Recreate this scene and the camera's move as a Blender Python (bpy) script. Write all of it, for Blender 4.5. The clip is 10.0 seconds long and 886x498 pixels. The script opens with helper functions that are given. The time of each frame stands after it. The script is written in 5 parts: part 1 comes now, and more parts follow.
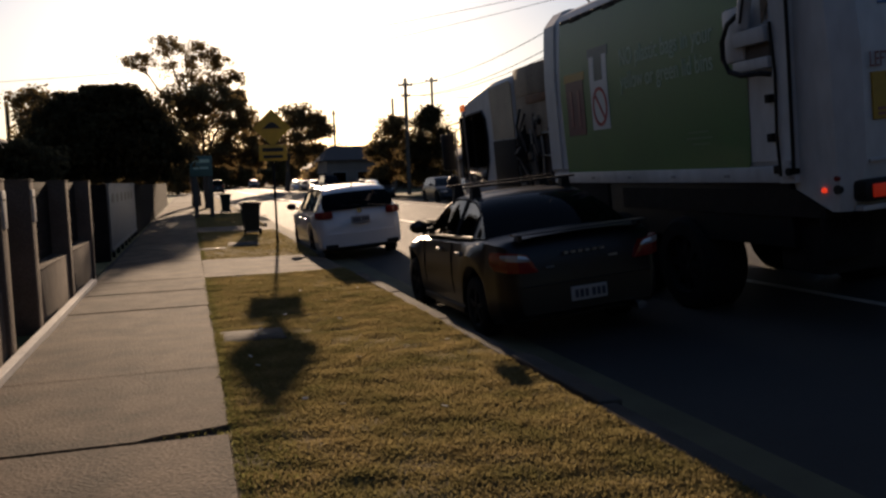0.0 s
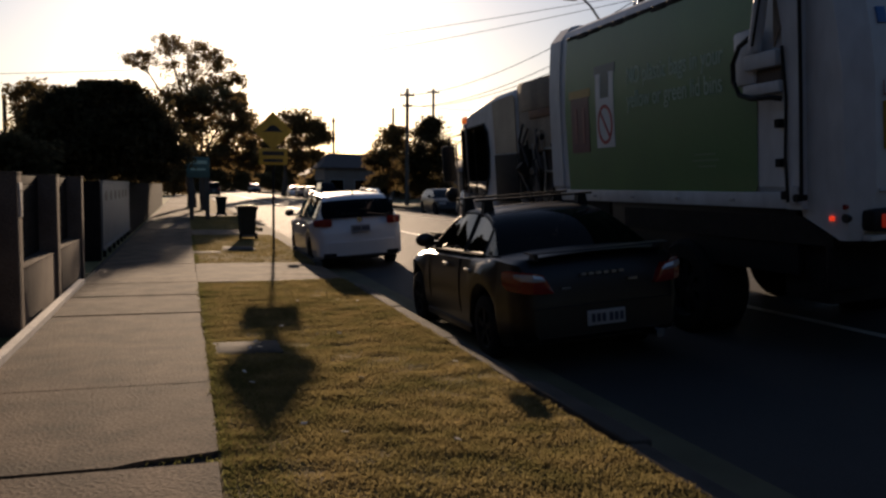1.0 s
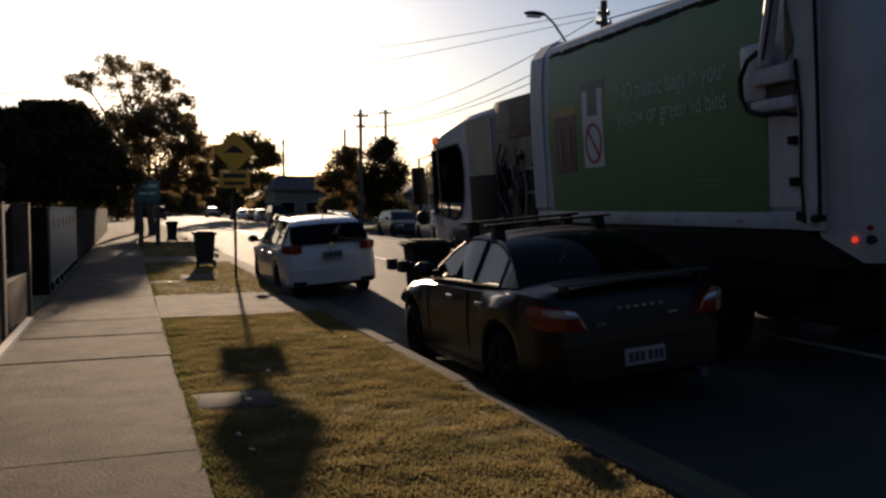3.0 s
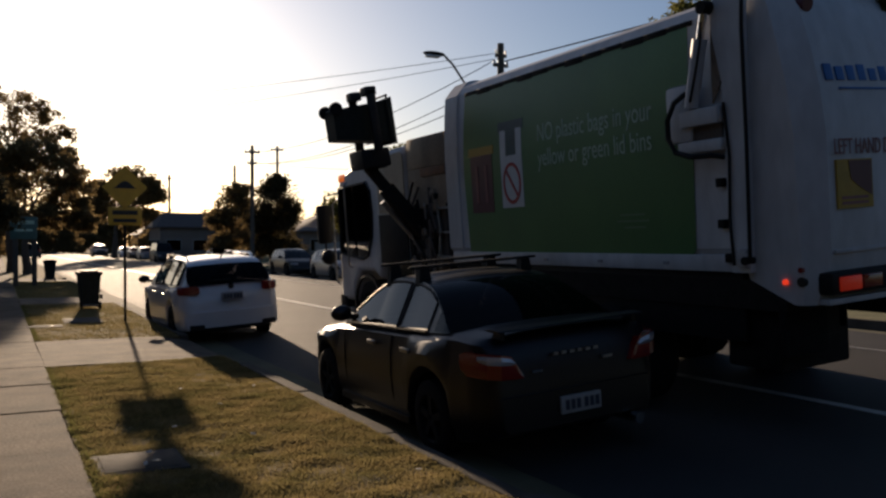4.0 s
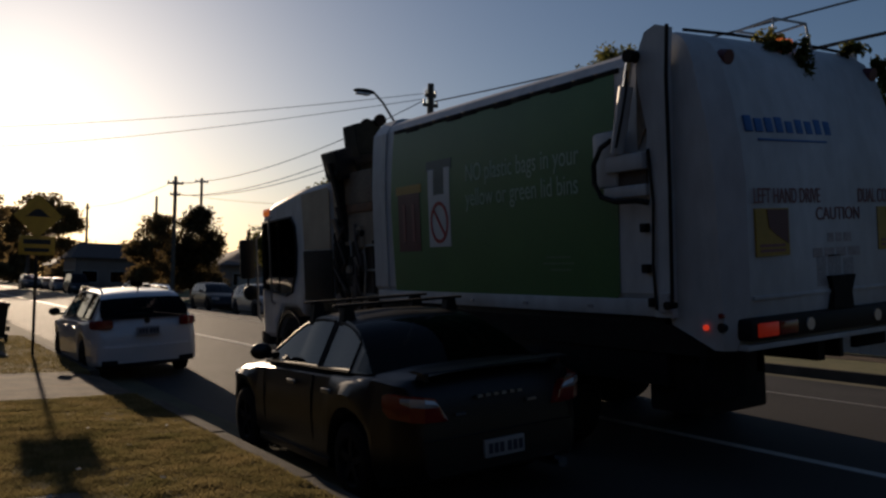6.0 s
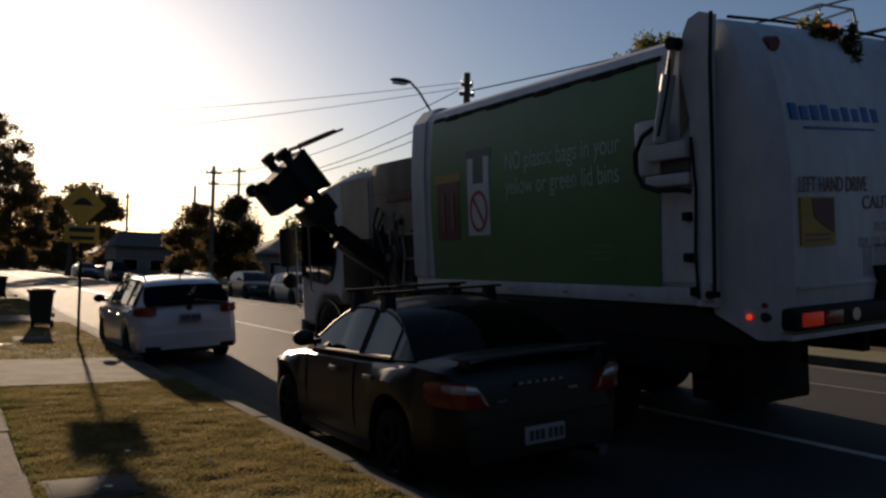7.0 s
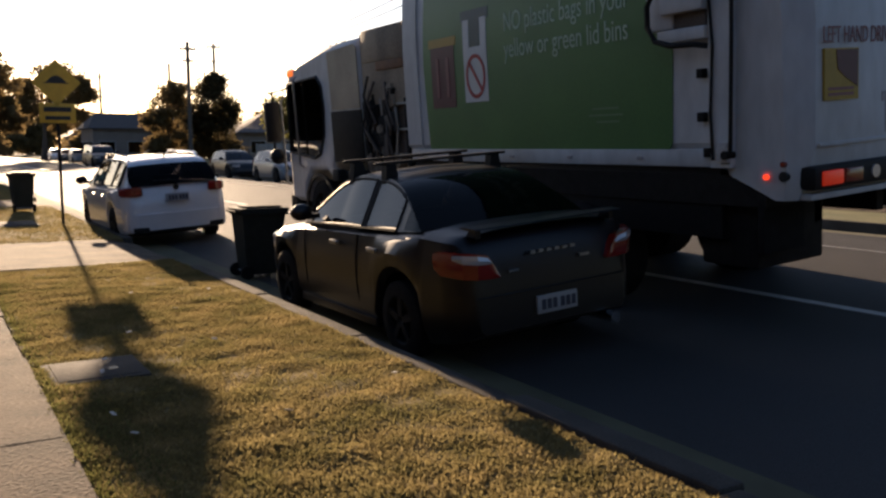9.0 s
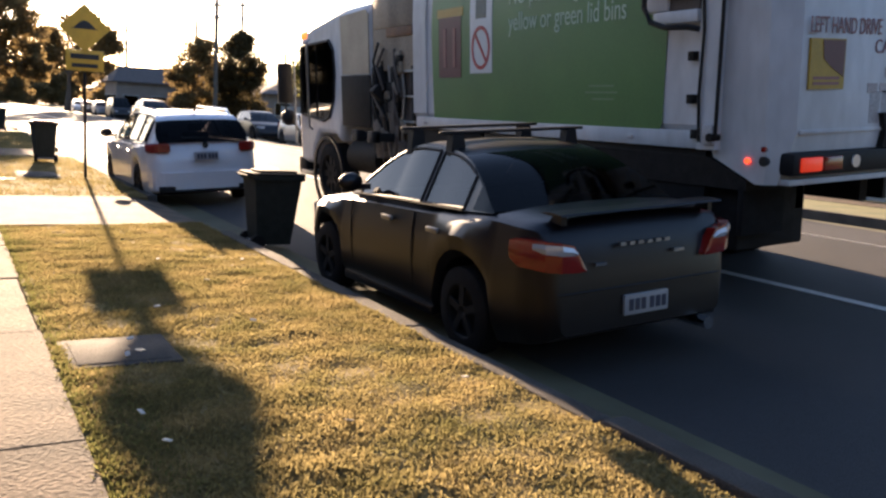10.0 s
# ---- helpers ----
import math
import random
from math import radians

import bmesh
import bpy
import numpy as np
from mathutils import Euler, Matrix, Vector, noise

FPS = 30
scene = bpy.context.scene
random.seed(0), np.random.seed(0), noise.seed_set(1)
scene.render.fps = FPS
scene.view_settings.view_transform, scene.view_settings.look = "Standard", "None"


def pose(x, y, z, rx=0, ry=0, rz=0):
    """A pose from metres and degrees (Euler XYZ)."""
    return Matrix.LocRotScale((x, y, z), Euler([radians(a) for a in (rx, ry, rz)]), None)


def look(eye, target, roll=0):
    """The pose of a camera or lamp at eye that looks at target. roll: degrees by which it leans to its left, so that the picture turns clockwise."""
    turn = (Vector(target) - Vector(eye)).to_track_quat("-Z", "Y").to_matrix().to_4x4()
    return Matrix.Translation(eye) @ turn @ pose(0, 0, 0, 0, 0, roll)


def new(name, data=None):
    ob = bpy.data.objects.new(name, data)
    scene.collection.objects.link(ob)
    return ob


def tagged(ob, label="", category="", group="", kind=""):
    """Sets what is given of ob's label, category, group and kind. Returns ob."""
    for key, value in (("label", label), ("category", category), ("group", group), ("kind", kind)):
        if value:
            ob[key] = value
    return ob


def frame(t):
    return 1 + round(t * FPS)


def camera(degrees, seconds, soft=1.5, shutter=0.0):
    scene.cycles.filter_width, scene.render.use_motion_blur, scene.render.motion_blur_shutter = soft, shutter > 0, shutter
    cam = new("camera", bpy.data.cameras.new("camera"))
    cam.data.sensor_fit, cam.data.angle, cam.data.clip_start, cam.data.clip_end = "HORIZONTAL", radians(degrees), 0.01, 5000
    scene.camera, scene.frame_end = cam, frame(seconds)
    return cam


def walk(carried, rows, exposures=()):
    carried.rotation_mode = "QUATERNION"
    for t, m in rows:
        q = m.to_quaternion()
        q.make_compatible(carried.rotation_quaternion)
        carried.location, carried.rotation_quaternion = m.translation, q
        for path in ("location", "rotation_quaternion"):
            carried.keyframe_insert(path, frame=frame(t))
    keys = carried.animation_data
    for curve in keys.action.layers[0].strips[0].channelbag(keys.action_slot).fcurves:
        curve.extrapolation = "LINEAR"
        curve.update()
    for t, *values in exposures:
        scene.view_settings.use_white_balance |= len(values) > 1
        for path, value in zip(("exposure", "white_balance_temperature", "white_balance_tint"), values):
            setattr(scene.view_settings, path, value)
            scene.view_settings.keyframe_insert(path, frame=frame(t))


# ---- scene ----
cam = camera(54.5, 10.0, 2.5)

PATH = [
    (0, (0.843, 1.859, 1.476), (1.399, 3.772, 1.302), -2.1),
    (0.5, (0.889, 2.035, 1.478), (1.433, 3.956, 1.368), -0.7),
    (1, (0.827, 2.36, 1.466), (1.399, 4.271, 1.32), 0.4),
    (1.5, (0.806, 2.723, 1.495), (1.355, 4.642, 1.37), -0.0),
    (2, (0.736, 3.081, 1.459), (1.401, 4.965, 1.373), 0.8),
    (2.2, (0.661, 3.088, 1.493), (1.356, 4.96, 1.375), 0.1),
    (3.3, (0.579, 3.618, 1.493), (1.264, 5.495, 1.409), -0.4),
    (3.5, (0.549, 3.706, 1.5), (1.289, 5.563, 1.434), 0.5),
    (4, (0.457, 3.904, 1.519), (1.377, 5.679, 1.509), -0.1),
    (4.5, (0.47, 3.994, 1.516), (1.413, 5.757, 1.565), 1.4),
    (5, (0.468, 3.978, 1.539), (1.469, 5.704, 1.673), 2.2),
    (5.5, (0.458, 3.965, 1.524), (1.527, 5.65, 1.651), 1.9),
    (5.7, (0.506, 3.979, 1.535), (1.575, 5.667, 1.629), 1.1),
    (6.8, (0.455, 3.987, 1.505), (1.519, 5.679, 1.572), 1.2),
    (7, (0.435, 3.977, 1.515), (1.435, 5.708, 1.569), 1.4),
    (7.5, (0.426, 3.96, 1.491), (1.265, 5.776, 1.482), 0.6),
    (8, (0.425, 3.957, 1.468), (1.089, 5.841, 1.369), -0.2),
    (8.5, (0.44, 4.104, 1.474), (1.138, 5.971, 1.307), -0.8),
    (9, (0.428, 4.314, 1.452), (1.458, 6.012, 1.217), -0.1),
    (9.5, (0.479, 4.593, 1.438), (1.63, 6.206, 1.169), -0.5),
    (10, (0.501, 5.202, 1.41), (1.499, 6.909, 1.113), 3.2),
]
walk(cam, [(t, look(eye, target, roll)) for t, eye, target, roll in PATH],
     [(0, 0.3, 6600, 20), (2, 0.12, 6500, 19), (3.5, 0.33, 6400, 18), (4.2, 0.2, 6300, 17), (5.0, -0.4, 6250, 16), (5.6, -0.5, 6200, 16), (6.8, 0.08, 6300, 17), (7.5, -0.1, 6450, 18), (8.4, 0.2, 6700, 20),
      (9.0, 1.35, 6700, 19), (9.5, 2.5, 6700, 19), (10.0, 2.6, 6700, 20)])

# ---- light ----
SUN_EL, SUN_AZ = radians(11.6), radians(5.7)
world = bpy.data.worlds.new("sky")
scene.world = world
world.use_nodes = True
wn = world.node_tree.nodes
sky = wn.new("ShaderNodeTexSky")
sky.sky_type = "NISHITA"
sky.sun_disc = False
sky.sun_elevation, sky.sun_rotation = SUN_EL, SUN_AZ
sky.air_density, sky.dust_density, sky.ozone_density = 1.0, 1.0, 3.0
wn["Background"].inputs[1].default_value = 0.065
world.node_tree.links.new(sky.outputs[0], wn["Background"].inputs[0])
sun_data = bpy.data.lights.new("sun", "SUN")
sun_data.energy, sun_data.angle, sun_data.color = 5.0, radians(0.6), (1.0, 0.77, 0.50)
sun = new("sun", sun_data)
to_sun = Vector((math.sin(SUN_AZ) * math.cos(SUN_EL), math.cos(SUN_AZ) * math.cos(SUN_EL), math.sin(SUN_EL)))
sun.matrix_world = look(to_sun * 60, (0, 0, 0))


# ---- materials ----
def material(name, colour, rough=0.6, metal=0.0, vary=0.25, scale=8.0, bump=0.0, fine=60.0, second=None, spread=0.5, emit=None, random_tone=0.0, spec=0.5, coat=0.0, stretch=(1, 1, 1)):
    """A surface with stains at one scale and grain at a finer one."""
    m = bpy.data.materials.new(name)
    m.use_nodes = True
    n, l = m.node_tree.nodes, m.node_tree.links
    b = n["Principled BSDF"]
    co = n.new("ShaderNodeTexCoord")
    mp = n.new("ShaderNodeMapping")
    mp.inputs["Scale"].default_value = stretch
    l.new(co.outputs["Object"], mp.inputs[0])
    big, small = n.new("ShaderNodeTexNoise"), n.new("ShaderNodeTexNoise")
    big.inputs["Scale"].default_value, big.inputs["Detail"].default_value = scale, 5
    small.inputs["Scale"].default_value, small.inputs["Detail"].default_value = fine, 3
    l.new(mp.outputs[0], big.inputs["Vector"])
    l.new(mp.outputs[0], small.inputs["Vector"])
    mix = n.new("ShaderNodeMix")
    mix.data_type = "RGBA"
    mix.inputs["A"].default_value = (*colour, 1)
    mix.inputs["B"].default_value = (*(second or [c * (1 - vary) for c in colour]), 1)
    ramp = n.new("ShaderNodeMapRange")
    ramp.inputs["From Min"].default_value, ramp.inputs["From Max"].default_value = 0.5 - spread / 2.5, 0.5 + spread / 2.5
    l.new(big.outputs[0], ramp.inputs[0])
    l.new(ramp.outputs[0], mix.inputs["Factor"])
    grain = n.new("ShaderNodeMix")
    grain.data_type, grain.blend_type = "RGBA", "MULTIPLY"
    grain.inputs["Factor"].default_value = min(1.0, vary * 1.6)
    l.new(mix.outputs["Result"], grain.inputs["A"])
    g = n.new("ShaderNodeMapRange")
    g.inputs["From Min"].default_value, g.inputs["From Max"].default_value, g.inputs["To Min"].default_value, g.inputs["To Max"].default_value = 0.3, 0.7, 0.55, 1.25
    l.new(small.outputs[0], g.inputs[0])
    l.new(g.outputs[0], grain.inputs["B"])
    out = grain.outputs["Result"]
    if random_tone:
        info, mr, tone = n.new("ShaderNodeNewGeometry"), n.new("ShaderNodeMapRange"), n.new("ShaderNodeMix")
        oi, add = n.new("ShaderNodeObjectInfo"), n.new("ShaderNodeMath")
        add.operation = "FRACT"
        plus = n.new("ShaderNodeMath")
        l.new(info.outputs["Random Per Island"], plus.inputs[0])
        l.new(oi.outputs["Random"], plus.inputs[1])
        l.new(plus.outputs[0], add.inputs[0])
        mr.inputs["To Min"].default_value, mr.inputs["To Max"].default_value = 1 - random_tone, 1 + random_tone
        l.new(add.outputs[0], mr.inputs[0])
        tone.data_type, tone.blend_type = "RGBA", "MULTIPLY"
        tone.inputs["Factor"].default_value = 1
        l.new(out, tone.inputs["A"])
        l.new(mr.outputs[0], tone.inputs["B"])
        out = tone.outputs["Result"]
    l.new(out, b.inputs["Base Color"])
    b.inputs["Roughness"].default_value, b.inputs["Metallic"].default_value = rough, metal
    b.inputs["Specular IOR Level"].default_value, b.inputs["Coat Weight"].default_value = spec, coat
    b.inputs["Coat Roughness"].default_value = 0.05
    if bump:
        bp = n.new("ShaderNodeBump")
        bp.inputs["Strength"].default_value, bp.inputs["Distance"].default_value = bump, 0.01
        l.new(small.outputs[0], bp.inputs["Height"])
        l.new(bp.outputs[0], b.inputs["Normal"])
    if emit:
        b.inputs["Emission Color"].default_value, b.inputs["Emission Strength"].default_value = (*emit[0], 1), emit[1]
    return m


def window_glass(name, tint, rough=0.02, ior=1.45):
    """Tinted pane: clear body with a Fresnel-weighted gloss."""
    m = bpy.data.materials.new(name)
    m.use_nodes = True
    n, l = m.node_tree.nodes, m.node_tree.links
    n.remove(n["Principled BSDF"])
    t, g, f, x = n.new("ShaderNodeBsdfTransparent"), n.new("ShaderNodeBsdfGlossy"), n.new("ShaderNodeFresnel"), n.new("ShaderNodeMixShader")
    t.inputs[0].default_value = (*tint, 1)
    g.inputs["Roughness"].default_value = rough
    f.inputs[0].default_value = ior
    l.new(f.outputs[0], x.inputs[0])
    l.new(t.outputs[0], x.inputs[1])
    l.new(g.outputs[0], x.inputs[2])
    l.new(x.outputs[0], n["Material Output"].inputs[0])
    return m


def leaf_material(name, colour, second, scale=0.7, spread=0.5):
    m = material(name, colour, 0.7, vary=0.3, scale=scale, second=second, spread=spread, random_tone=0.2, spec=0.15)
    n, l = m.node_tree.nodes, m.node_tree.links
    b = n["Principled BSDF"]
    tr, x = n.new("ShaderNodeBsdfTranslucent"), n.new("ShaderNodeMixShader")
    x.inputs[0].default_value = 0.7
    source = b.inputs["Base Color"].links[0].from_socket
    l.new(source, tr.inputs[0])
    l.new(b.outputs[0], x.inputs[1])
    l.new(tr.outputs[0], x.inputs[2])
    l.new(x.outputs[0], n["Material Output"].inputs[0])
    return m


CONCRETE = material("footpath concrete", (0.185, 0.137, 0.098), 0.9, vary=0.8, scale=2.2, bump=1.0, fine=42, second=(0.075, 0.061, 0.048), spread=0.4, spec=0.15, random_tone=0.08)
KERB_M = material("kerb concrete", (0.088, 0.08, 0.071), 0.9, vary=0.35, scale=3, bump=0.5, fine=80, spec=0.12)
PALE = material("pale mortar", (0.78, 0.74, 0.68), 0.8, vary=0.2, scale=6, bump=0.4)
ASPHALT = material("asphalt", (0.062, 0.058, 0.056), 0.78, vary=0.4, scale=0.5, bump=0.9, fine=110, second=(0.044, 0.042, 0.041), spec=0.22)
LINE = material("road paint", (0.62, 0.60, 0.56), 0.6, vary=0.3, scale=9, bump=0.3, fine=90)
SOIL = material("dry turf soil", (0.22, 0.155, 0.07), 0.95, vary=0.4, scale=2.2, bump=0.6, fine=70, second=(0.15, 0.12, 0.045), spec=0.1)
GRASS = leaf_material("dry grass", (0.29, 0.225, 0.105), (0.14, 0.127, 0.052), 2.2, 0.5)
JOINT_M = material("dark joint dirt", (0.03, 0.027, 0.02), 0.95, vary=0.4, scale=5)
GRASS_GREEN = leaf_material("green edge grass", (0.19, 0.185, 0.07), (0.12, 0.12, 0.042))
VERGE = material("far verge grass", (0.17, 0.15, 0.05), 0.95, vary=0.4, scale=1.2, bump=1.0, fine=30, second=(0.09, 0.10, 0.03))
LAND = material("far land", (0.12, 0.11, 0.06), 0.95, vary=0.4, scale=0.1, fine=1.5)
RENDER_M = material("grey wall render", (0.19, 0.145, 0.115), 0.95, vary=0.4, scale=2.0, bump=0.6, fine=60, second=(0.11, 0.085, 0.068), spec=0.1)
SLAT_M = material("dark fence boards", (0.030, 0.024, 0.021), 0.95, vary=0.35, scale=4, bump=0.4, fine=40, spec=0.04)
GATE_M = material("blue grey gate sheet", (0.16, 0.17, 0.19), 0.5, vary=0.25, scale=3, bump=0.2)
LEAF_DARK = leaf_material("dark hedge leaf", (0.11, 0.085, 0.042), (0.07, 0.058, 0.03))
LEAF_GUM = leaf_material("gum leaf", (0.25, 0.175, 0.08), (0.15, 0.11, 0.05))
LEAF_GREEN = leaf_material("green leaf", (0.18, 0.16, 0.05), (0.09, 0.10, 0.03))
BARK = material("bark", (0.09, 0.07, 0.055), 0.9, vary=0.4, scale=6, bump=0.9, fine=30, stretch=(1, 1, 0.2))
POLE_M = material("weathered pole timber", (0.10, 0.085, 0.07), 0.85, vary=0.35, scale=5, bump=0.6, fine=40, stretch=(1, 1, 0.1))
WIRE_M = material("black cable", (0.02, 0.02, 0.02), 0.5)
STEEL = material("galvanised steel", (0.42, 0.42, 0.42), 0.4, 0.9, vary=0.2, scale=12)
DARKSTEEL = material("oily dark steel", (0.022, 0.020, 0.019), 0.7, 0.0, vary=0.4, scale=9, bump=0.3, spec=0.12)
CHROME = material("bright metal", (0.75, 0.75, 0.75), 0.12, 1.0, vary=0.05)
RUBBER = material("tyre rubber", (0.016, 0.015, 0.015), 0.85, vary=0.3, scale=12, bump=0.3, spec=0.1)
ALLOY = material("wheel alloy", (0.014, 0.014, 0.014), 0.7, 0.0, vary=0.15, spec=0.15)
BLACKP = material("black plastic", (0.016, 0.016, 0.017), 0.55, vary=0.2, scale=20, spec=0.2)
BIN_M = material("dark green bin plastic", (0.022, 0.026, 0.022), 0.7, vary=0.3, scale=10, bump=0.2, spec=0.15)
BINLID_M = material("maroon bin lid plastic", (0.055, 0.020, 0.022), 0.65, vary=0.2, scale=10, spec=0.2)
PAINT_DARK = material("black blue car paint", (0.005, 0.004, 0.006), 0.36, 0.0, vary=0.1, scale=3, coat=0.03, spec=0.42)
PAINT_WHITE = material("white car paint", (0.66, 0.66, 0.68), 0.3, vary=0.06, scale=3, coat=0.8)
PAINT_SILVER = material("silver car paint", (0.24, 0.24, 0.25), 0.4, 0.3, vary=0.08, scale=3, coat=0.2)
PAINT_GREY = material("dark grey car paint", (0.022, 0.022, 0.025), 0.4, 0.0, vary=0.1, scale=3, coat=0.1, spec=0.3)
GLASS = window_glass("tinted car glass", (0.07, 0.07, 0.075))
GLASS_DARK = window_glass("dark tinted glass", (0.05, 0.05, 0.06), 0.05, 1.22)
RED_LENS = material("red lamp lens", (0.24, 0.014, 0.010), 0.15, vary=0.1, scale=30, coat=0.6)
CLEAR_LENS = material("clear lamp lens", (0.55, 0.55, 0.58), 0.12, 0.3, vary=0.1, scale=30, coat=0.8)
LIT_RED = material("lit red lamp", (0.5, 0.02, 0.01), 0.3, emit=((1.0, 0.06, 0.02), 0.55))
BRAKE_RED = material("lit brake lamp lens", (0.30, 0.02, 0.01), 0.3, emit=((1.0, 0.06, 0.02), 0.08))
# the emission stands in for low sun shining through the orange lens
ORANGE_LENS = material("orange beacon lens with sun glow", (0.75, 0.20, 0.03), 0.25, vary=0.1, emit=((1.0, 0.22, 0.04), 0.35))
PLATE_M = material("number plate white", (0.32, 0.32, 0.33), 0.4, vary=0.15, scale=30)
INK_BLUE = material("blue lettering", (0.03, 0.15, 0.42), 0.5)
INK_RED = material("dull red lettering", (0.27, 0.10, 0.10), 0.5, vary=0.2)
INK_GREY = material("faded grey red lettering", (0.47, 0.41, 0.41), 0.5, vary=0.3, scale=14)
INK_NAVY = material("dark navy plate lettering", (0.035, 0.04, 0.07), 0.5, vary=0.2)
INK_BLACK = material("black ink", (0.012, 0.012, 0.012), 0.5)
TRUCK_WHITE = material("truck white paint", (0.62, 0.63, 0.64), 0.5, vary=0.16, scale=1.2, fine=9, second=(0.44, 0.44, 0.44), stretch=(1, 1, 0.4))
TRUCK_BEIGE = material("grimy cream panel", (0.47, 0.39, 0.28), 0.55, vary=0.35, scale=1.5, second=(0.30, 0.23, 0.16))
GRIME = material("rusty hopper steel", (0.15, 0.12, 0.10), 0.7, 0.2, vary=0.5, scale=2.5, second=(0.08, 0.06, 0.05))
RUST = material("rust stained steel", (0.30, 0.15, 0.07), 0.8, vary=0.5, scale=4, second=(0.20, 0.12, 0.08), spread=0.7)
GRIME_PALE = material("grey road film", (0.36, 0.33, 0.32), 0.7, vary=0.4, scale=6, second=(0.52, 0.51, 0.50), spread=0.8)
GRIME_CREAM = material("rust streaked cream hopper", (0.42, 0.33, 0.23), 0.7, vary=0.45, scale=2.2, second=(0.15, 0.11, 0.08), spread=0.7, stretch=(1, 1, 0.35))
TRUCK_GREEN = material("green advert vinyl", (0.07, 0.20, 0.05), 0.42, vary=0.15, scale=1.2, second=(0.052, 0.155, 0.042))
DECAL_WHITE = material("white decal", (0.62, 0.64, 0.64), 0.45, vary=0.08)
DECAL_PALE = material("pale green decal", (0.42, 0.56, 0.42), 0.45, vary=0.1)
DECAL_FAINT = material("faint green decal", (0.14, 0.27, 0.13), 0.5, vary=0.2)
DECAL_MAROON = material("maroon decal", (0.11, 0.02, 0.03), 0.45, vary=0.2)
DECAL_RED = material("red decal", (0.45, 0.03, 0.03), 0.45)
DECAL_TEAL = material("dark teal decal", (0.03, 0.07, 0.08), 0.45)
DECAL_YELLOW = material("yellow decal", (0.44, 0.26, 0.02), 0.45, vary=0.15)
SIGN_YELLOW = material("yellow road sign sheet", (0.62, 0.36, 0.03), 0.5, vary=0.15, scale=8)
SIGN_GREEN = material("green sign board", (0.06, 0.13, 0.11), 0.5, vary=0.2)
WALL_M = material("far house render", (0.20, 0.16, 0.14), 0.85, vary=0.2, scale=1)
ROOF_M = material("dark roof tile", (0.09, 0.07, 0.065), 0.8, vary=0.3, scale=3)
FENCE_W = material("pale fence boards", (0.34, 0.33, 0.31), 0.7, vary=0.25, scale=2)
LITTER = material("pale litter", (0.6, 0.58, 0.52), 0.8)
SEAT_M = material("dark seat cloth", (0.03, 0.03, 0.035), 0.9)


# ---- mesh helpers ----
def bm_new():
    return bmesh.new()


def box(bm, x0, x1, y0, y1, z0, z1, bevel=0.0, m=None):
    r = bmesh.ops.create_cube(bm, size=1)
    vs = r["verts"]
    for v in vs:
        v.co = Vector(((x0 + x1) / 2 + v.co.x * (x1 - x0), (y0 + y1) / 2 + v.co.y * (y1 - y0), (z0 + z1) / 2 + v.co.z * (z1 - z0)))
    if m is not None:
        for v in vs:
            v.co = m @ v.co
    if bevel:
        es = {e for v in vs for e in v.link_edges}
        bmesh.ops.bevel(bm, geom=list(es), offset=bevel, segments=2, affect="EDGES", profile=0.6)
    return bm


def rod(bm, a, b, r0, r1=None, seg=10, caps=True):
    a, b = Vector(a), Vector(b)
    r1 = r0 if r1 is None else r1
    q = (b - a).to_track_quat("Z", "Y").to_matrix()
    rings = []
    for p, r in ((a, r0), (b, r1)):
        rings.append([bm.verts.new(p + q @ Vector((r * math.cos(k * 2 * math.pi / seg), r * math.sin(k * 2 * math.pi / seg), 0))) for k in range(seg)])
    for k in range(seg):
        bm.faces.new((rings[0][k], rings[0][(k + 1) % seg], rings[1][(k + 1) % seg], rings[1][k]))
    if caps:
        bm.faces.new(rings[0][::-1])
        bm.faces.new(rings[1])
    return bm


def tube(bm, pts, r, seg=8):
    """One continuous round bar through the points."""
    pts = [Vector(p) for p in pts]
    rings = []
    for k, p in enumerate(pts):
        d = (pts[min(k + 1, len(pts) - 1)] - pts[max(k - 1, 0)]).normalized()
        ref = Vector((0.31, 0.17, 0.93)) if abs(d.z) < 0.8 else Vector((0.93, 0.31, 0.17))
        u = d.cross(ref).normalized()
        v = d.cross(u)
        rings.append([bm.verts.new(p + (u * math.cos(i * 2 * math.pi / seg) + v * math.sin(i * 2 * math.pi / seg)) * r) for i in range(seg)])
    for p, q in zip(rings[:-1], rings[1:]):
        for i in range(seg):
            bm.faces.new((p[i], p[(i + 1) % seg], q[(i + 1) % seg], q[i]))
    bm.faces.new(rings[0][::-1])
    bm.faces.new(rings[-1])
    return bm


def prism(bm, outline, axis, a, b):
    """Extrudes a closed outline of (u, v) along the axis from a to b. axis x: (y, z); y: (x, z); z: (x, y)."""
    def at(u, v, w):
        return (w, u, v) if axis == "x" else (u, w, v) if axis == "y" else (u, v, w)
    lo = [bm.verts.new(at(u, v, a)) for u, v in outline]
    hi = [bm.verts.new(at(u, v, b)) for u, v in outline]
    n = len(outline)
    fs = [bm.faces.new(lo), bm.faces.new(hi)]
    for k in range(n):
        fs.append(bm.faces.new((lo[k], lo[(k + 1) % n], hi[(k + 1) % n], hi[k])))
    bmesh.ops.recalc_face_normals(bm, faces=fs)
    return bm


